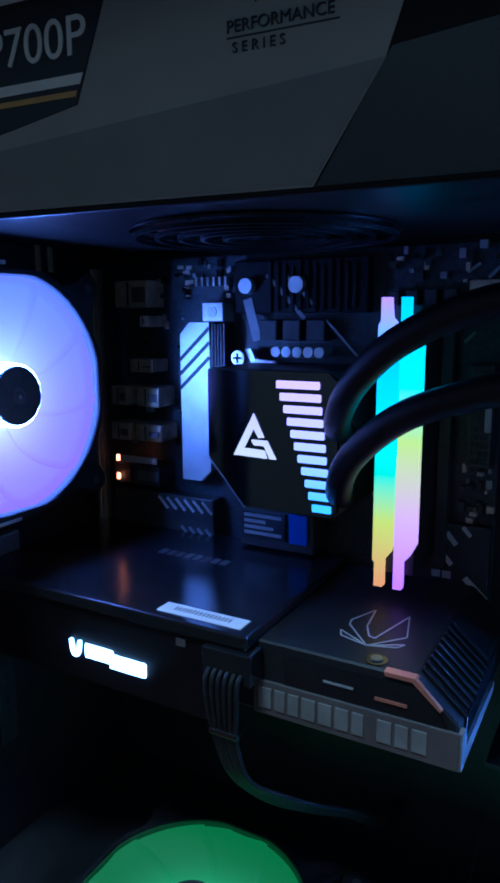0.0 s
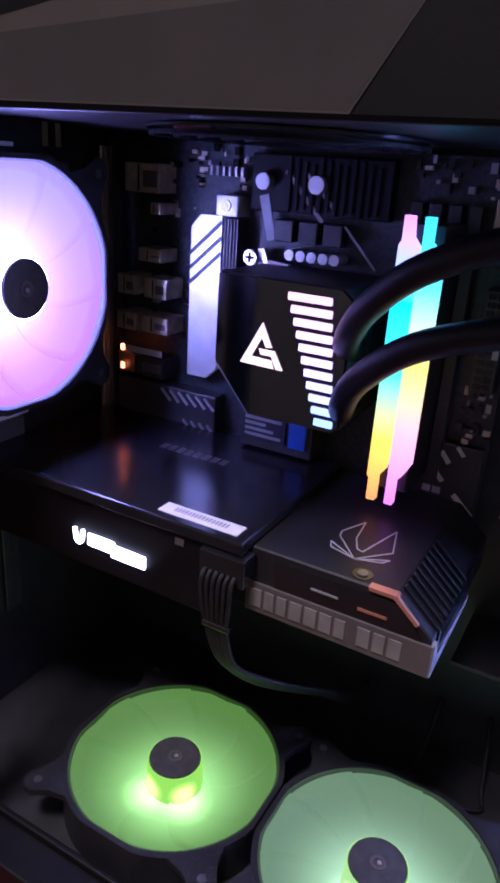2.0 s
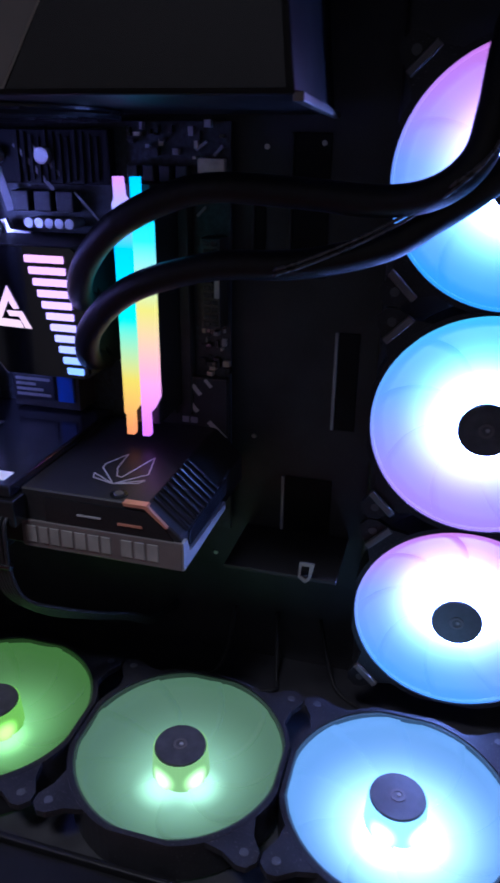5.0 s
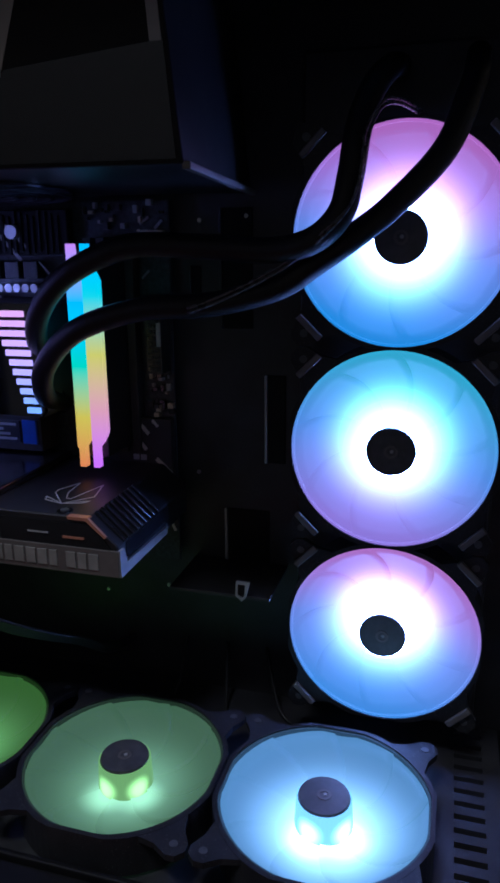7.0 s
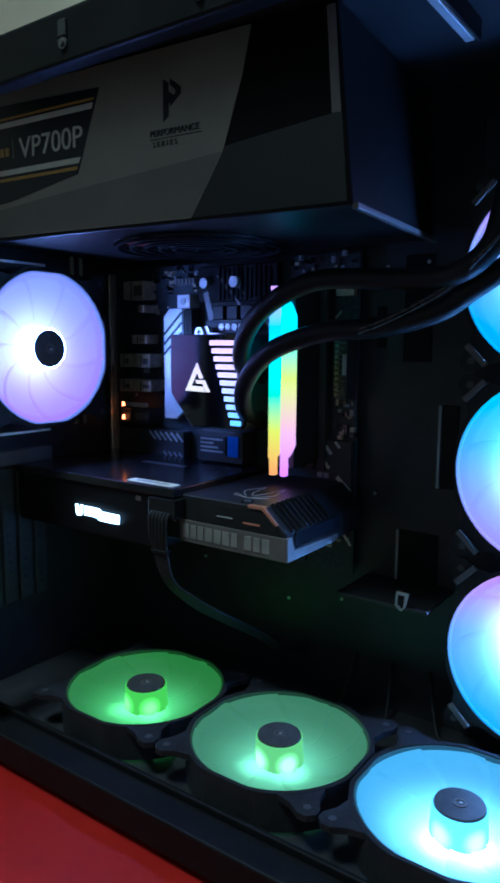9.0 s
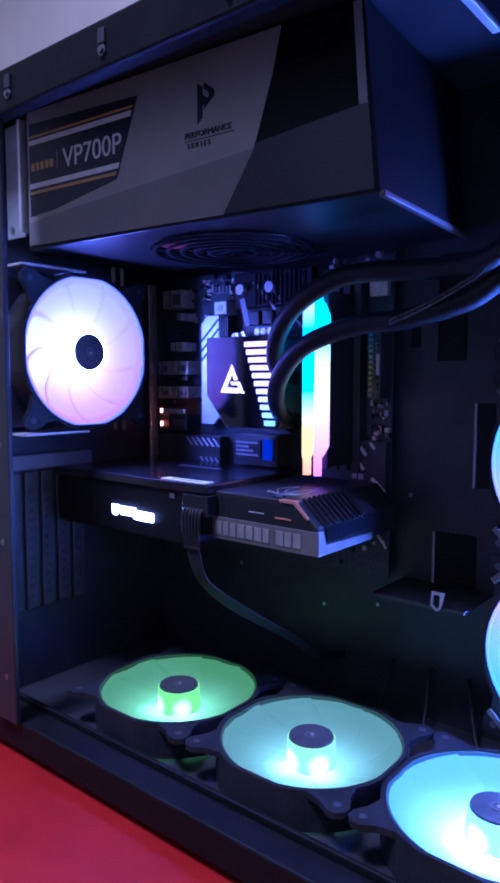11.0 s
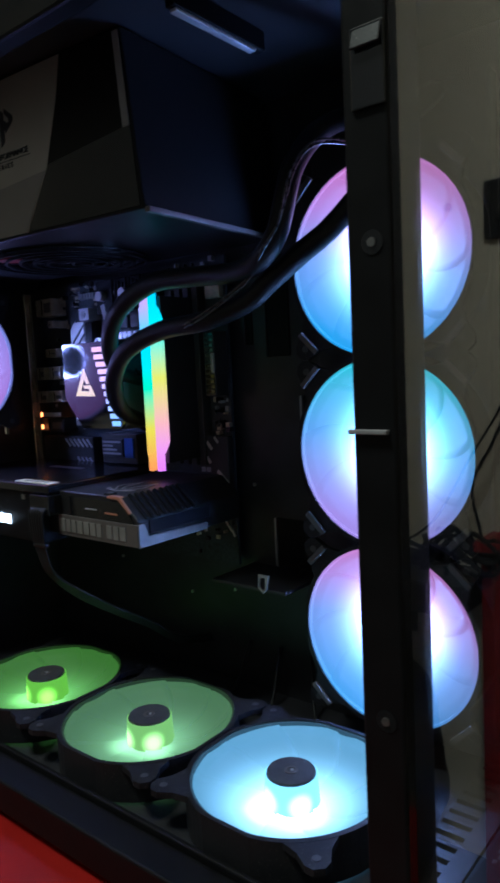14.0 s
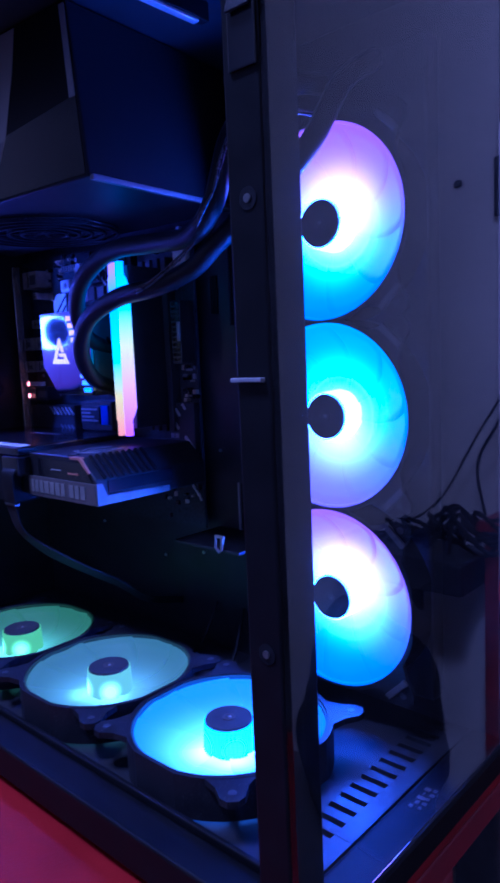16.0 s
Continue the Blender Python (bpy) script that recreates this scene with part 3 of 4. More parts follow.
grille = part("fan_opening", cyl(B(), (0.12, 0.17, 0.3724), (0, 0, -1), 0.06, 0.0012, 48), gloss_black, psu)
for r in (0.018, 0.028, 0.038, 0.048, 0.058):
    c36 = [(math.cos(k * math.pi / 24), math.sin(k * math.pi / 24)) for k in range(48)]
    bm = ring_mesh([(0.12 + (r + 0.0009) * c, 0.17 + (r + 0.0009) * d) for c, d in c36], [(0.12 + (r - 0.0009) * c, 0.17 + (r - 0.0009) * d) for c, d in c36], 0.3685, 0.3702)
    part("wire_ring", bm, deep_black, grille)
for k in range(4):
    part("wire_spoke", box(B(), -0.06, 0.06, -0.001, 0.001, 0.3702, 0.3714, 0, pose(0.12, 0.17, 0, 0, 0, 45 * k)), deep_black, grille)
part("fan_badge", cyl(B(), (0.1, 0.13, 0.3712), (0, 0, -1), 0.009, 0.001, 32), red_paint, grille, "round red badge")

# ---- motherboard ----
board = thing("motherboard", pose(0.09, 0.245, 0.13), "black circuit board with silver heat sink and many small parts", "motherboard")
part("circuit_board", box(B(), -0.04, 0.213, 0.243, 0.2455, 0.125, 0.37), pcb, board)


def slash(name, x0, z0, x1, z1, w, y, mat, parent, deep=0.0012):
    d = Vector((x1 - x0, z1 - z0)).normalized() * w / 2
    pts = [(x0 - d.y, z0 + d.x), (x0 + d.y, z0 - d.x), (x1 + d.y, z1 - d.x), (x1 - d.y, z1 + d.x)]
    part(name, prism(B(), pts, facing(0, y, 0), deep), mat, parent)


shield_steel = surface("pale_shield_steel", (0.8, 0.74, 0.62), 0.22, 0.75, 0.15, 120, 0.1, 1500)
# ports along the rear edge
port_steel = surface("port_shell_steel", (0.46, 0.4, 0.3), 0.45, 0.4, 0.3, 150, 0.1, 1500)
for x0, z1, x1, z0, y in ((-0.014, 0.357, 0.011, 0.341, 0.226), (0.006, 0.336, 0.013, 0.3295, 0.224), (-0.004, 0.31, 0.013, 0.302, 0.226), (-0.019, 0.293, -0.006, 0.281, 0.225), (0.001, 0.293, 0.018, 0.281, 0.225),
                          (-0.02, 0.27, -0.005, 0.259, 0.225), (-0.001, 0.27, 0.019, 0.2595, 0.225), (-0.02, 0.244, 0.016, 0.231, 0.226)):
    port = part("port_block", box(B(), x0, x1, y, 0.243, z0, z1, 0.0008), port_steel if x1 - x0 < 0.03 else black_plastic, board)
    part("contact", box(B(), x0 + (x1 - x0) * 0.55, x1 - 0.0015, y - 0.0006, y + 0.0002, z0 + 0.003, z1 - 0.004), plate_grey, port)
    part("seam", box(B(), x0 + (x1 - x0) * 0.4, x0 + (x1 - x0) * 0.43, y - 0.0006, y + 0.0002, z0 + 0.001, z1 - 0.001), gloss_black, port)
part("port_label", box(B(), -0.012, 0.016, 0.2235, 0.2245, 0.2455, 0.2495, 0.0003), silver, board)
for z in (0.2475, 0.2355):
    part("led", box(B(), -0.0155, -0.013, 0.2232, 0.2245, z - 0.002, z + 0.002, 0.0004), led_red, board, "small glowing orange status light")
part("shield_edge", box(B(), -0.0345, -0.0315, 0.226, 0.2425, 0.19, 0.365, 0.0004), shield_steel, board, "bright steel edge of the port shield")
part("shield_edge", box(B(), -0.0312, -0.0285, 0.232, 0.2425, 0.19, 0.365, 0.0004), black_plastic, board)
# lower heat sink with slanted ribs
sink = part("chip_heatsink", box(B(), -0.024, 0.052, 0.231, 0.2428, 0.186, 0.226, 0.0012), black_plastic, board)
for k in range(6):
    slash("rib", 0.012 + 0.0065 * k, 0.224, 0.019 + 0.0065 * k, 0.217 - 0.0, 0.0013, 0.2309, silver, sink)
for k in range(4):
    slash("rib", 0.029 + 0.006 * k, 0.207, 0.035 + 0.006 * k, 0.2005, 0.0013, 0.2309, grey_mark, sink)
# tall silver heat sink with slashes
m2 = [(0.0305, 0.237), (0.044, 0.237), (0.051, 0.2435), (0.051, 0.332), (0.037, 0.332), (0.0305, 0.325)]
bm = prism(B(), m2, facing(0, 0.2355, 0), 0.0045)
tall = part("silver_heatsink", bm, silver, board, "brushed silver heat sink with slanted grooves")
for k in range(3):
    slash("groove", 0.0303, 0.310 - 0.0085 * k, 0.0512, 0.329 - 0.0085 * k, 0.0022, 0.231, ink_dark, tall, 0.0003)
part("anchor_block", box(B(), 0.048, 0.062, 0.2285, 0.2427, 0.3325, 0.3435, 0.0008), silver, board)
part("screw", cyl(cyl(B(), (0.055, 0.2286, 0.338), (0, -1, 0), 0.003, 0.001, 20), (0.055, 0.2277, 0.338), (0, -1, 0), 0.0014, 0.0006, 6), steel, board)
for k in range(5):
    part("fin", box(B(), 0.0525 + 0.002 * k, 0.0535 + 0.002 * k, 0.231, 0.2428, 0.304, 0.331), black_plastic, board)
# power stage
for x, z, r in ((0.076, 0.352, 0.0042), (0.107, 0.352, 0.0045)):
    part("capacitor", cyl(B(), (x, 0.2428, z), (0, -1, 0), r, 0.0135, 24), silver, board)
for k in range(5):
    part("capacitor", cyl(B(), (0.095 + 0.0065 * k, 0.2428, 0.316), (0, -1, 0), 0.0029, 0.0135, 18), silver, board)
for k in range(3):
    part("choke", box(B(), 0.083 + 0.0143 * k, 0.094 + 0.0143 * k, 0.233, 0.2428, 0.322, 0.3335, 0.0008), black_plastic, board)
vrm = part("power_heatsink", box(B(), 0.066, 0.146, 0.235, 0.2428, 0.337, 0.366, 0.001), deep_black, board)
for k in range(12):
    part("fin", box(B(), 0.088 + 0.0045 * k, 0.0905 + 0.0045 * k, 0.2335, 0.235, 0.3375 + 0.001 * (k % 3), 0.3655 - 0.0012 * (k % 4), 0.0004), deep_black, vrm)
slash("plate_mark", 0.0745, 0.345, 0.081, 0.322, 0.0055, 0.2349, grey_mark, vrm, 0.0004)
slash("line", 0.087, 0.358, 0.110, 0.334, 0.0022, 0.2349, grey_mark, vrm, 0.0004)
slash("line", 0.099, 0.357, 0.117, 0.340, 0.0018, 0.2349, grey_mark, vrm, 0.0004)
slash("line", 0.123, 0.333, 0.142, 0.313, 0.0012, 0.2349, grey_mark, board, 0.0004)
for k in range(6):
    part("header_pin", box(B(), 0.038 + 0.004 * k, 0.0395 + 0.004 * k, 0.237, 0.2428, 0.353, 0.358), steel, board)
part("socket_arm", cyl(B(), (0.0705, 0.233, 0.312), (0, -1, 0), 0.0042, 0.003, 24), steel, board)
part("screw_cross", box(box(B(), 0.0678, 0.0732, 0.2296, 0.2301, 0.3113, 0.3127), 0.0698, 0.0712, 0.2296, 0.2301, 0.3093, 0.3147), gloss_black, board)
part("bracket", prism(B(), [(0.0735, 0.3165), (0.0775, 0.3175), (0.08, 0.3115), (0.093, 0.3105), (0.094, 0.3075), (0.079, 0.307)], facing(0, 0.236, 0), 0.003), steel, board)
lab = part("part_label", box(B(), 0.078, 0.106, 0.2205, 0.2222, 0.211, 0.2265, 0.0004), ink_dark, board)
for k in range(4):
    part("label_bar", box(B(), 0.08, 0.1035 - 0.005 * (k % 3), 0.2198, 0.2204, 0.213 + 0.0034 * k, 0.2147 + 0.0034 * k), grey_mark, lab)
part("chip_cover", box(B(), 0.076, 0.122, 0.2223, 0.2428, 0.205, 0.231, 0.001), black_plastic, board)
part("blue_label", box(B(), 0.108, 0.119, 0.2205, 0.2222, 0.2105, 0.2275, 0.0004), blue_part, board)
# memory slots, edge connectors and small parts near the inner edge
for k in range(4):
    part("memory_slot", box(B(), 0.1565 + 0.0095 * k, 0.1625 + 0.0095 * k, 0.2335, 0.2428, 0.206, 0.348, 0.0005), black_plastic, board)
power = part("power_socket", box(B(), 0.2, 0.2115, 0.228, 0.2428, 0.262, 0.312, 0.0008), black_plastic, board)
for k in range(12):
    part("pin_hole", box(B(), 0.202, 0.2055, 0.2274, 0.2282, 0.264 + 0.004 * k, 0.2665 + 0.004 * k), gloss_black, power)
    part("pin_hole", box(B(), 0.2065, 0.21, 0.2274, 0.2282, 0.264 + 0.004 * k, 0.2665 + 0.004 * k), gloss_black, power)
part("latch", box(B(), 0.2085, 0.2115, 0.2262, 0.2278, 0.28, 0.295, 0.0004), grey_mark, power)
slash("mark", 0.194, 0.322, 0.199, 0.327, 0.0014, 0.2425, grey_mark, board)
slash("mark", 0.194, 0.356, 0.2, 0.36, 0.0016, 0.2425, grey_mark, board)
slash("mark", 0.204, 0.353, 0.209, 0.358, 0.0016, 0.2425, grey_mark, board)
part("corner_chip", box(B(), 0.196, 0.211, 0.2375, 0.2428, 0.338, 0.352, 0.0005), port_steel, board)
lower = part("chipset_heatsink", box(B(), 0.172, 0.2125, 0.2365, 0.2428, 0.188, 0.23, 0.001), black_steel, board)
for x0, z0, x1, z1, w in ((0.191, 0.225, 0.196, 0.219, 0.0026), (0.187, 0.216, 0.194, 0.208, 0.0026), (0.201, 0.202, 0.212, 0.192, 0.003), (0.199, 0.229, 0.203, 0.2245, 0.002)):
    slash("mark", x0, z0, x1, z1, w, 0.2363, text_grey, lower, 0.0004)
for k in range(2):
    part("maker_mark", box(B(), 0.184 + 0.0055 * k, 0.1885 + 0.0055 * k, 0.2355, 0.2362, 0.2005, 0.2045, 0.0003), grey_mark, lower)
rnd = random.Random(4)
for k in range(150):
    x, z = rnd.choice(((rnd.uniform(0.165, 0.21), rnd.uniform(0.128, 0.187)), (rnd.uniform(0.195, 0.211), rnd.uniform(0.23, 0.26)), (rnd.uniform(0.022, 0.07), rnd.uniform(0.345, 0.366)), (rnd.uniform(-0.026, 0.028), rnd.uniform(0.228, 0.364)), (rnd.uniform(0.055, 0.075), rnd.uniform(0.23, 0.3)), (rnd.uniform(0.15, 0.21), rnd.uniform(0.35, 0.367))))
    w, h, d = rnd.uniform(0.0012, 0.004), rnd.uniform(0.0012, 0.005), rnd.uniform(0.001, 0.005)
    part("small_component", box(B(), x, x + w, 0.243 - d, 0.2432, z, z + h), rnd.choice((port_steel, black_plastic, grey_mark, gloss_black)), board)
for k in range(4):
    slash("solder_row", 0.196 + 0.004 * k, 0.166 - 0.004 * k, 0.202 + 0.003 * k, 0.16 - 0.004 * k, 0.0016, 0.2425, silver, board)

# ---- liquid cooler ----
cooler = thing("liquid_cooler", pose(0.115, 0.2428, 0.27), "black liquid cooler pump with lit logo and light bars", "liquid cooler")
cover_pts = [(0.0765, 0.309), (0.144, 0.309), (0.149, 0.305), (0.149, 0.242), (0.146, 0.2385), (0.0975, 0.2385), (0.0765, 0.263)]
bm = prism(B(), cover_pts, facing(0.0016, 0.2425, 0.0005), 0.0548)
part("pump_body", bm, black_plastic, cooler)
cover = part("mirror_cover", prism(B(), [(x + (0.0006 if x < 0.1 else -0.0006), z + (0.0006 if z < 0.27 else -0.0006)) for x, z in cover_pts], facing(0.0016, 0.1876, 0.0005), 0.0022), mirror_black, cooler, "polished dark mirror cover")
for k in range(11):
    f = k / 10
    x0, x1, z = 0.1165 + 0.0195 * f, 0.1395 + 0.0065 * f, 0.3025 - 0.0593 * f
    part("light_bar", box(B(), x0, x1, 0.1892, 0.1902, z - 0.0019, z + 0.0019, 0.0006, Matrix.Translation((0.0016, -0.0048, 0.0005))), bar_light, cover, "glowing white bar")
for pts in ([(0.104, 0.2875), (0.0925, 0.2657), (0.1115, 0.2652), (0.11, 0.2692), (0.0985, 0.2697), (0.104, 0.28), (0.1068, 0.2752), (0.1098, 0.2757)],
            [(0.1027, 0.2742), (0.1115, 0.2742), (0.1165, 0.2652), (0.113, 0.2652), (0.1098, 0.2714), (0.104, 0.2714)]):
    part("logo_stroke", prism(B(), pts, facing(0.0016, 0.1854, 0.0005), 0.0008), logo_light, cover, "glowing triangular logo stroke")
# Bright chamfer highlight, put into the model as a thin grey strip.
slash("edge_highlight", 0.0782, 0.263, 0.0991, 0.2387, 0.0012, 0.1877, grey_mark, cooler, 0.0008)
low = [(0.1446, 0.2157, 0.2432), (0.1509, 0.1861, 0.2527), (0.164, 0.1666, 0.2739), (0.1919, 0.1547, 0.2965), (0.2313, 0.1527, 0.3092), (0.2716, 0.1518, 0.3124), (0.3047, 0.1545, 0.3204), (0.324, 0.156, 0.3325), (0.342, 0.16, 0.345), (0.358, 0.1685, 0.3583), (0.381, 0.178, 0.3842), (0.3915, 0.192, 0.414), (0.394, 0.222, 0.434)]
high = [(0.1457, 0.2099, 0.2757), (0.1509, 0.1824, 0.286), (0.1651, 0.1645, 0.3062), (0.1895, 0.1547, 0.3265), (0.226, 0.1531, 0.3408), (0.2668, 0.1535, 0.3406), (0.3026, 0.15, 0.3385), (0.324, 0.1452, 0.3425), (0.337, 0.1437, 0.354), (0.3409, 0.1468, 0.3705), (0.3429, 0.1545, 0.3916), (0.347, 0.173, 0.412), (0.352, 0.2, 0.426), (0.354, 0.224, 0.432)]
for pts in (low, high):
    hose = part("hose", tube(B(), pts, 0.0063, 18), rubber, cooler, "black braided hose")
    part("fitting", cyl(B(), (pts[0][0] - 0.004, pts[0][1] + 0.004, pts[0][2]), Vector(pts[1]) - Vector(pts[0]), 0.0088, 0.017, 24), gloss_black, hose)
rad = part("radiator", box(B(), 0.3, 0.42, 0.2362, 0.2515, 0.04, 0.446, 0.002), black_steel, cooler)
for k in range(3):
    for sx in (-1, 1):
        for sz in (-1, 1):
            part("frame_rib", box(B(), -0.009, 0.009, -0.0012, 0.0012, -0.002, 0.002, 0.0006, pose(0.36 + 0.049 * sx, 0.2096, 0.105 + 0.12 * k + 0.049 * sz, 0, 45 * sx * sz, 0)), plate_grey, rad)

# ---- memory ----
for k, x in enumerate((0.1652, 0.1755)):
    stick = thing("memory_stick", pose(x, 0.24, 0.278), "memory stick with a rainbow light bar beside the cooler", "memory", "memory sticks")
    if k == 0:
        pts = [(0.001, 0.206), (0.0052, 0.206), (0.0052, 0.219), (0.0085, 0.2235), (0.0098, 0.229), (0.0098, 0.33), (0.006, 0.3345), (0.0052, 0.3435), (0.0012, 0.3435), (0.0012, 0.333), (0.0, 0.331), (0.0, 0.219), (0.001, 0.218)]
    else:
        pts = [(0.0002, 0.206), (0.0042, 0.206), (0.0042, 0.219), (0.0072, 0.2225), (0.0105, 0.229), (0.0105, 0.322), (0.0065, 0.331), (0.0042, 0.333), (0.0042, 0.3435), (0.0002, 0.3435)]
    part("light_bar", prism(B(), [(x + a, z) for a, z in pts], facing(0, 0.2, 0), 0.005), (ram_light, ram_light_2)[k], stick, "glowing rainbow light bar")
    part("heat_spreader", box(B(), x + 0.0012, x + 0.0088, 0.2002, 0.24, 0.212, 0.34, 0.0006), black_steel, stick)

# ---- graphics card ----
card = thing("graphics_card", pose(0.1, 0.18, 0.16), "black graphics card with lit sign plugged into the motherboard", "graphics card")
part("backplate", box(B(), -0.036, 0.137, 0.121, 0.236, 0.197, 0.2035, 0.001), gloss_black, card)
part("shroud", box(B(), -0.034, 0.122, 0.123, 0.232, 0.158, 0.197, 0.0015), deep_black, card)
bm = prism(B(), [(0.122, 0.166), (0.2225, 0.166), (0.2225, 0.184), (0.206, 0.199), (0.137, 0.199), (0.137, 0.196), (0.122, 0.196)], facing(0, 0.236, 0), 0.1055)
bmesh.ops.bevel(bm, geom=list(bm.edges), offset=0.0008, segments=1, affect="EDGES")
end_shroud = part("end_shroud", bm, card_black, card)
nose = part("front_recess", prism(B(), [(0.15, 0.1815), (0.219, 0.1815), (0.2085, 0.1955), (0.15, 0.1955)], facing(0, 0.131, 0), 0.0012), gloss_black, card)
# Highlights on the recess are painted in as thin grey and copper bars.
part("highlight", box(B(), 0.168, 0.181, 0.1292, 0.1298, 0.1878, 0.1886), grey_mark, nose)
part("highlight", box(B(), 0.19, 0.203, 0.1292, 0.1298, 0.1862, 0.1874), copper, nose)
part("copper_edge", prism(B(), [(0.194, 0.1975), (0.2047, 0.1975), (0.2155, 0.1881), (0.2165, 0.189), (0.2058, 0.1992), (0.1935, 0.1992)], facing(0, 0.1335, 0), 0.0044), copper, card, "copper coloured bright edge")
for k in range(9):
    y = 0.138 + 0.0058 * k
    part("rib", box(B(), -0.0115, 0.0115, -0.0013, 0.0013, -0.0006, 0.0012, 0.0004, pose(0.2148, y, 0.192, 0, 42.3, 0)), gloss_black, end_shroud)
front_plate = part("name_plate", box(B(), 0.136, 0.2235, 0.1288, 0.1304, 0.166, 0.1815, 0.0004), plate_grey, card, "brown grey metal name plate")
widths = (1, 0.8, 0.8, 1, 0.95, 0.95, 0.8, 0, 0.95, 0.85, 0.95)
u = 0.1385
for k, w in enumerate(widths):
    wide = 0.0062 * w if w else 0.0028
    if w:
        part("mark", box(B(), u, u + wide, 0.1282, 0.1289, 0.1693, 0.1787, 0.0002), plate_print, front_plate)
    u += wide + 0.0014
part("end_strip", prism(B(), [(0.1295, 0.166), (0.196, 0.166), (0.196, 0.1705), (0.138, 0.1725), (0.1345, 0.1815), (0.1295, 0.1815)], Matrix(((0, 0, 1, 0.2228), (1, 0, 0, 0), (0, 1, 0, 0), (0, 0, 0, 1))), 0.0016), plate_print, card, "pale metal strip on the card's end")
part("end_block", box(B(), 0.2226, 0.2238, 0.14, 0.2, 0.174, 0.183, 0.0004), gloss_black, card)
for k, (x0, x1, z0, z1) in enumerate(((0.046, 0.063, 0.1722, 0.179), (0.0615, 0.0825, 0.1702, 0.1772))):
    part("sign_bar", box(B(), x0, x1, 0.1215, 0.1232, z0, z1, 0.0006), led_white, card, "glowing white sign")
part("sign_bar", prism(B(), [(0.0362, 0.1795), (0.0378, 0.1795), (0.0388, 0.1745), (0.0408, 0.1745), (0.0418, 0.1795), (0.0433, 0.1795), (0.0425, 0.173), (0.041, 0.1712), (0.0385, 0.1712), (0.037, 0.173)], facing(0, 0.1232, 0), 0.0017), led_white, card, "glowing white sign")
tape = part("paper_sticker", box(B(), 0.087, 0.131, 0.126, 0.1355, 0.2034, 0.2039), tape_white, card, "white paper sticker with grey print")
for k in range(16):
    part("print_bar", box(B(), 0.094 + 0.0019 * k, 0.0951 + 0.0019 * k, 0.1292, 0.133, 0.2039, 0.20405), grey_mark, tape)
for k in range(8):
    part("faint_mark", box(B(), 0.04 + 0.0058 * k, 0.0442 + 0.0058 * k, 0.19, 0.197, 0.2034, 0.2038), plate_grey, card)
screw_ring = part("screw_washer", cyl(B(), (0.188, 0.137, 0.1988), (0, 0, 1), 0.0046, 0.0006, 24), gloss_black, card)
part("screw", cyl(B(), (0.188, 0.137, 0.1993), (0, 0, 1), 0.0024, 0.0008, 16), port_dark, screw_ring, "dull brass screw")
logo = [(0.172, 0.183), (0.1655, 0.168), (0.1665, 0.163), (0.18, 0.147), (0.165, 0.156), (0.167, 0.151), (0.18, 0.147), (0.192, 0.151), (0.194, 0.155), (0.18, 0.147), (0.193, 0.162), (0.188, 0.183), (0.181, 0.155), (0.178, 0.156), (0.174, 0.165), (0.172, 0.183)]
for (xa, ya), (xb, yb) in zip(logo, logo[1:]):
    d = Vector((xb - xa, yb - ya)).normalized() * 0.00035
    part("line_art", prism(B(), [(xa - d.y, ya + d.x), (xa + d.y, ya - d.x), (xb + d.y, yb - d.x), (xb - d.y, yb + d.x)], pose(0, 0, 0.1989), 0.0003), text_grey, card)
part("slot_connector", box(B(), 0.116, 0.14, 0.1185, 0.13, 0.182, 0.1965, 0.0008), gloss_black, card)
part("heatsink_edge", box(B(), 0.1, 0.105, 0.1222, 0.1232, 0.191, 0.1945), plate_grey, card)

# ---- cables ----
loom = thing("power_cable", pose(0.13, 0.13, 0.1), "bundle of black power leads hanging from the graphics card", "cable")
for k in range(6):
    o = 0.0031 * k
    part("lead", tube(B(), [(0.12 + o, 0.122, 0.188), (0.1195 + o, 0.1165, 0.184), (0.12 + o * 0.95, 0.116, 0.172), (0.1225 + o * 0.7, 0.118, 0.156), (0.128 + o * 0.6, 0.122, 0.137), (0.137 + o * 0.5, 0.138, 0.117 + o * 0.3), (0.148 + o * 0.4, 0.163, 0.098 + o * 0.3), (0.158 + o * 0.3, 0.19, 0.08 + o * 0.3), (0.166, 0.216, 0.06 + o * 0.3), (0.17, 0.2505, 0.05 + o * 0.3)], 0.0012, 8, 6), cable_black, loom)
part("cable_comb", box(B(), 0.1205, 0.1355, 0.1155, 0.1205, 0.158, 0.161, 0.0008), gloss_black, loom)
for k in range(3):
    lead = thing("fan_cable", pose(0.16 + 0.03 * k, 0.2, 0.03), "thin black fan lead lying across the case floor", "cable", "floor leads")
    part("lead", tube(B(), [(0.155 + 0.12 * k - 0.06, 0.197, 0.03), (0.16 + 0.1 * k - 0.05, 0.206, 0.024), (0.19 + 0.06 * k, 0.215, 0.0222), (0.21 + 0.04 * k, 0.23, 0.024), (0.215 + 0.03 * k, 0.2505, 0.06)], 0.0014, 8, 5), cable_black, lead)

pump_lead = thing("pump_cable", pose(0.33, 0.157, 0.355), "pair of thin black leads running along the cooler hoses", "cable")
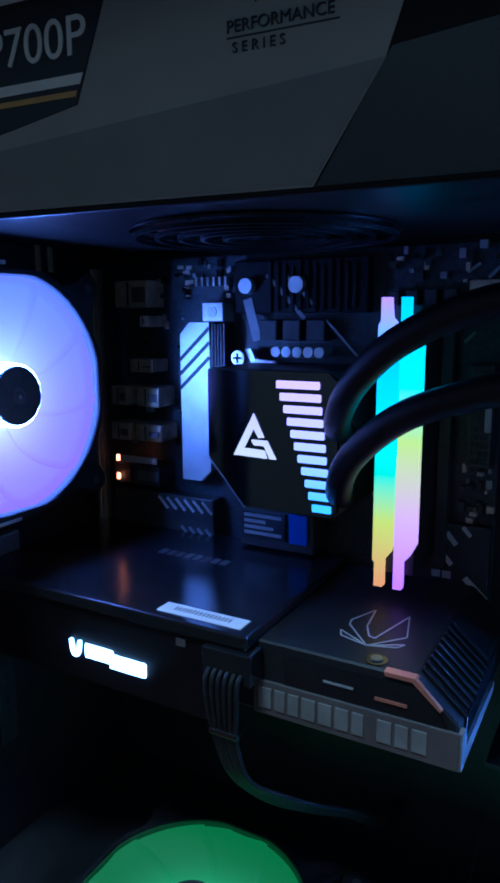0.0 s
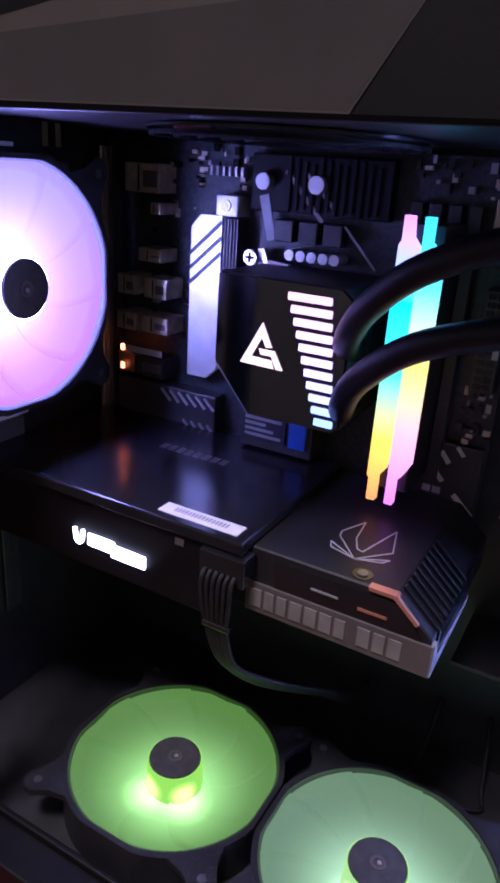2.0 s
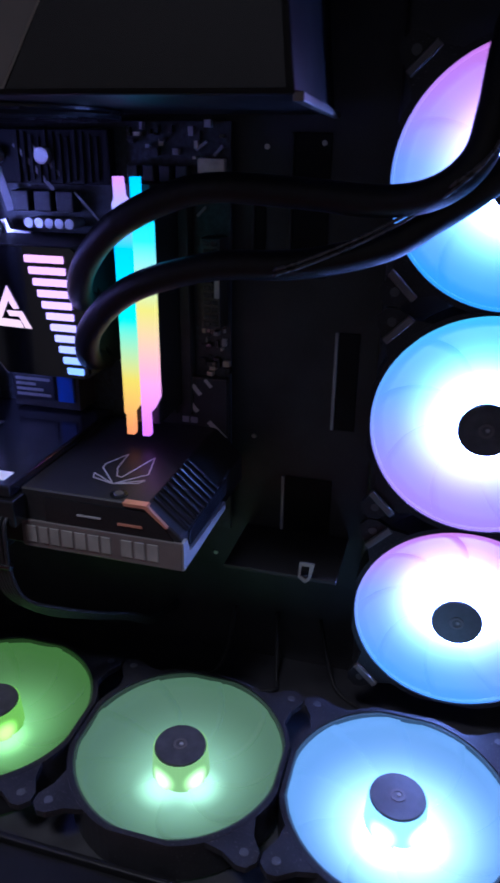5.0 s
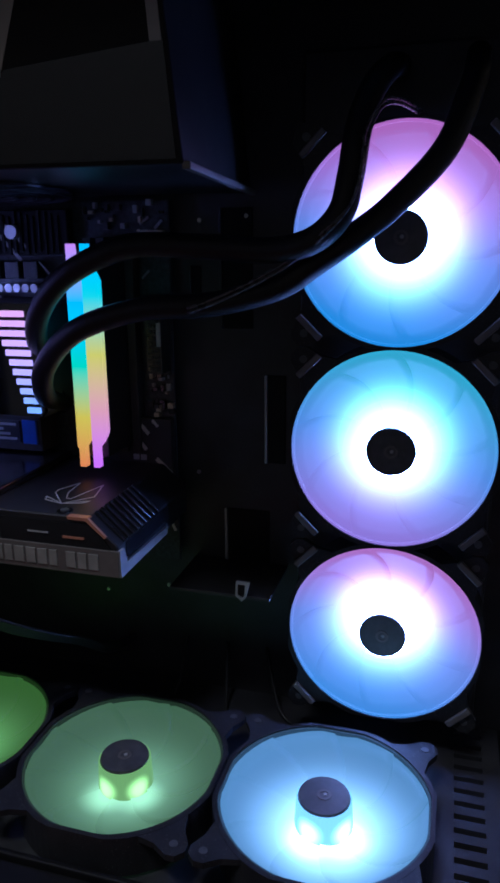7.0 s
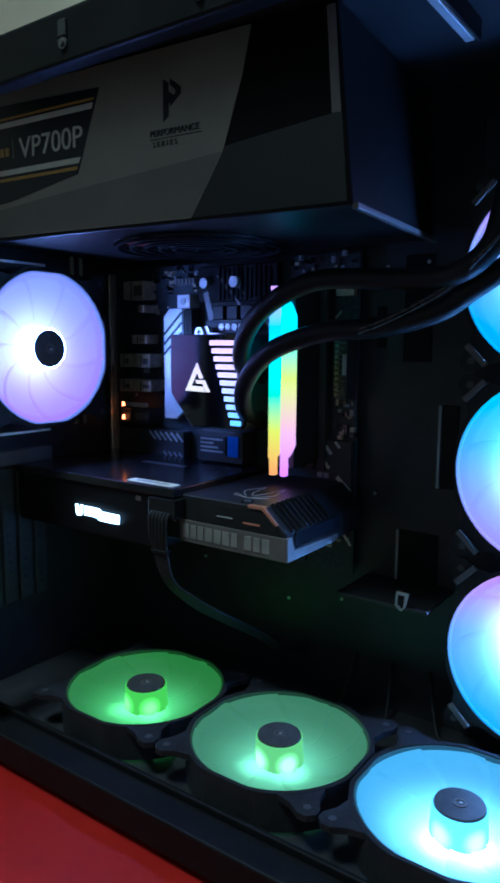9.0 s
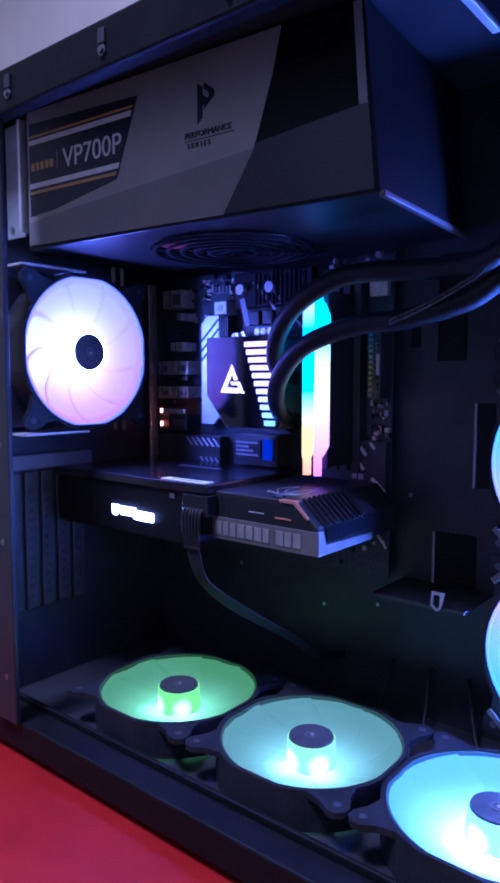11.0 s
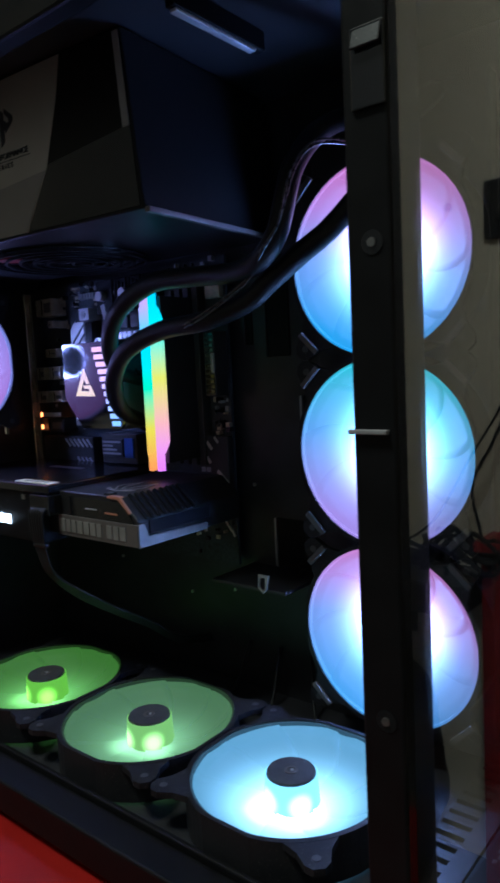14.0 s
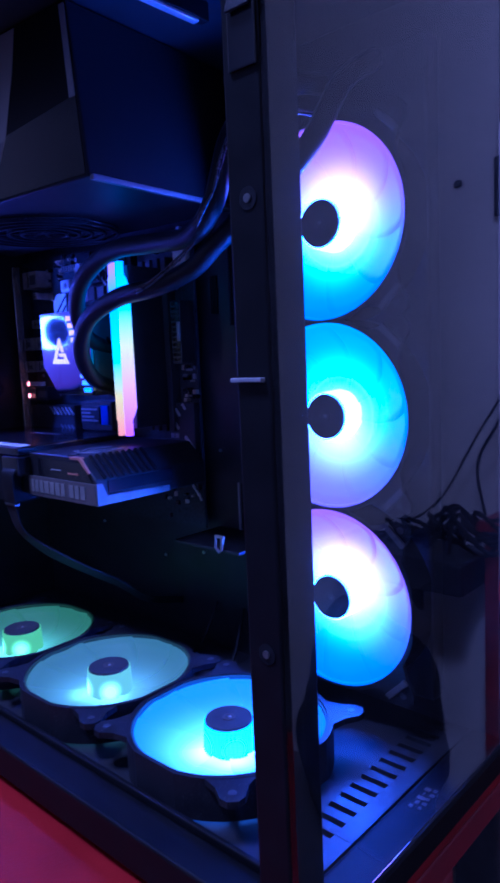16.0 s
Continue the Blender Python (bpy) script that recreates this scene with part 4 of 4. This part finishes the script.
for o in (0.0, 0.0021):
    part("lead", tube(B(), [(0.262, 0.1435, 0.3085 + o), (0.277, 0.1452, 0.314 + o), (0.297, 0.1462, 0.323 + o), (0.315, 0.1462, 0.333 + o), (0.331, 0.1378, 0.3445 + o), (0.3425, 0.1378, 0.3575), (0.3465, 0.1412 - o, 0.372), (0.349 - o, 0.148, 0.389), (0.3525, 0.158, 0.4 + o), (0.358, 0.172, 0.404 + o), (0.364, 0.2, 0.4055 + o), (0.372, 0.2515, 0.407 + o)], 0.0007, 8, 6), lead_sheath, pump_lead)

# ---- around the case ----
socket = thing("wall_socket", pose(0.8, 1.14, 0.55), "dark square socket plate on the pale wall", "socket")
face = part("plate", box(B(), 0.73, 0.835, 1.128, 1.14, 0.5, 0.606, 0.004), socket_black, socket)
for x in (0.755, 0.79):
    part("switch", box(B(), x, x + 0.022, 1.124, 1.1285, 0.53, 0.575, 0.002), black_plastic, face)
cab = thing("red_cabinet", pose(0.75, 1.03, -0.74), "red painted low cabinet standing against the wall", "cabinet")
part("body", box(B(), 0.48, 0.82, 1.05, 1.135, -0.74, -0.07, 0.006), red_paint, cab)
part("top", box(B(), 0.47, 0.83, 1.04, 1.138, -0.07, -0.05, 0.004), red_paint, cab)
part("door", box(B(), 0.5, 0.805, 1.043, 1.05, -0.7, -0.1, 0.003), red_paint, cab)
part("knob", cyl(B(), (0.56, 1.043, -0.35), (0, -1, 0), 0.012, 0.02, 20), steel, cab)
wire = thing("wall_cable", pose(0.86, 1.12, 0.2), "black cables trailing down the pale wall", "cable")
part("lead", tube(B(), [(0.74, 1.1, 0.32), (0.79, 1.09, 0.2), (0.85, 1.09, 0.1), (0.93, 1.1, -0.03), (1.02, 1.11, -0.1), (1.14, 1.12, -0.2), (1.2, 1.12, -0.7)], 0.0025, 8, 6), cable_black, wire)
part("lead", tube(B(), [(0.74, 1.1, 0.3), (0.8, 1.08, 0.14), (0.84, 1.07, 0.05), (0.82, 1.06, -0.048)], 0.003, 8, 6), cable_black, wire)
for k in range(9):
    r9 = random.Random(30 + k)
    xs = [0.75 + 0.036 * q + r9.uniform(-0.03, 0.03) for q in range(8)]
    part("lead", tube(B(), [(x, 1.04 + r9.uniform(-0.03, 0.05), -0.112 + r9.uniform(0, 0.085) * (1 - abs(x - 0.86) * 3)) for x in xs], 0.0045, 8, 5), cable_black, wire)
ledge = thing("wall_shelf", pose(0.9, 1.09, -0.15), "narrow black shelf on the wall holding tangled cables", "shelf")
part("board", box(B(), 0.835, 1.15, 0.99, 1.138, -0.185, -0.125, 0.006), socket_black, ledge)
part("bracket", prism(B(), [(0.0, 0.0), (0.1, 0.0), (0.0, -0.1)], Matrix(((0, 0, 1, 0.99), (-1, 0, 0, 1.138), (0, 1, 0, -0.185), (0, 0, 0, 1))), 0.012), socket_black, ledge)
bag = thing("black_bag", pose(1.0, 0.98, -0.74), "black soft bag slumped on the floor by the wall", "bag")
bm = bmesh.new()
bmesh.ops.create_icosphere(bm, subdivisions=4, radius=1, matrix=pose(1.03, 0.98, -0.5) @ Matrix.Diagonal((0.16, 0.13, 0.26, 1)))
for v in bm.verts:
    v.co += v.normal * 0.03 * noise.noise(v.co * 9)
    v.co.z = max(v.co.z, -0.739)
part("sack", bm, cable_black, bag, smooth=True)
part("strap", tube(B(), [(0.93, 0.93, -0.3), (0.96, 0.9, -0.22), (1.03, 0.9, -0.2), (1.09, 0.92, -0.27)], 0.009, 10, 6), socket_black, bag)
peg = thing("wall_screw", pose(0.907, 1.14, 0.573), "dark screw head standing out of the pale wall", "screw")
part("head", cyl(B(), (0.907, 1.14, 0.573), (0, -1, 0), 0.009, 0.006, 18, 0.006), port_dark, peg)
desk = thing("cream_desk", pose(0.1, 0.75, -0.74), "cream topped desk standing behind the red table", "desk")
part("desktop", box(B(), -0.9, 0.43, 0.36, 1.1, -0.028, -0.004, 0.003), cream_top, desk)
for x in (-0.86, 0.36):
    for y in (0.39, 1.03):
        part("leg", box(B(), x, x + 0.04, y, y + 0.04, -0.74, -0.028, 0.003), black_plastic, desk)
screen = thing("monitor", pose(0.05, 0.76, -0.004), "black computer monitor with a lit blue screen", "monitor")
body = part("bezel", box(B(), -0.26, 0.335, 0.76, 0.785, 0.155, 0.475, 0.004), black_plastic, screen)
part("display", box(B(), -0.25, 0.325, 0.757, 0.7598, 0.168, 0.465), screen_dark, body)
part("window", box(B(), -0.2, 0.322, 0.7555, 0.7569, 0.172, 0.23), screen_blue, body, "lit pale blue window on the screen")
for z, w in ((0.262, 0.4), (0.281, 0.3), (0.3, 0.45), (0.335, 0.35)):
    part("text_bar", box(B(), 0.322 - w, 0.322, 0.7555, 0.7569, z, z + 0.003), screen_white, body)
part("title_bar", box(B(), -0.2, 0.322, 0.7555, 0.7569, 0.4, 0.412), screen_blue, body)
part("neck", box(B(), 0.0, 0.07, 0.785, 0.81, 0.01, 0.3, 0.004), black_plastic, screen)
part("foot", box(B(), -0.1, 0.17, 0.7, 0.88, -0.004, 0.01, 0.004), black_plastic, screen)
keys = thing("keyboard", pose(0.1, 0.58, -0.004), "black keyboard lying on the cream desk", "keyboard")
part("tray", box(B(), -0.15, 0.31, 0.52, 0.66, -0.004, 0.018, 0.004), black_plastic, keys)
for q in range(5):
    for k in range(15):
        part("key", box(B(), -0.142 + 0.0297 * k, -0.117 + 0.0297 * k, 0.528 + 0.0255 * q, 0.549 + 0.0255 * q, 0.018, 0.025, 0.002), deep_black, keys)
dark_box = thing("black_box", pose(-0.2, 0.25, 0), "plain black box standing on the red table", "box")
part("body", box(B(), -0.32, -0.07, 0.1, 0.39, -0.002, 0.11, 0.003), black_plastic, dark_box)
part("paper_label", box(B(), -0.1, -0.085, 0.0985, 0.1, 0.075, 0.1), sheet_white, dark_box)
fixture = thing("ceiling_lamp", pose(0.0, -0.8, 2.29), "round white ceiling lamp", "lamp")
part("rim", ring_mesh([(0.29 * math.cos(k * math.pi / 24), 0.29 * math.sin(k * math.pi / 24)) for k in range(48)], [(0.26 * math.cos(k * math.pi / 24), 0.26 * math.sin(k * math.pi / 24)) for k in range(48)], -0.03, 0.01), white_ink, fixture, local=True)
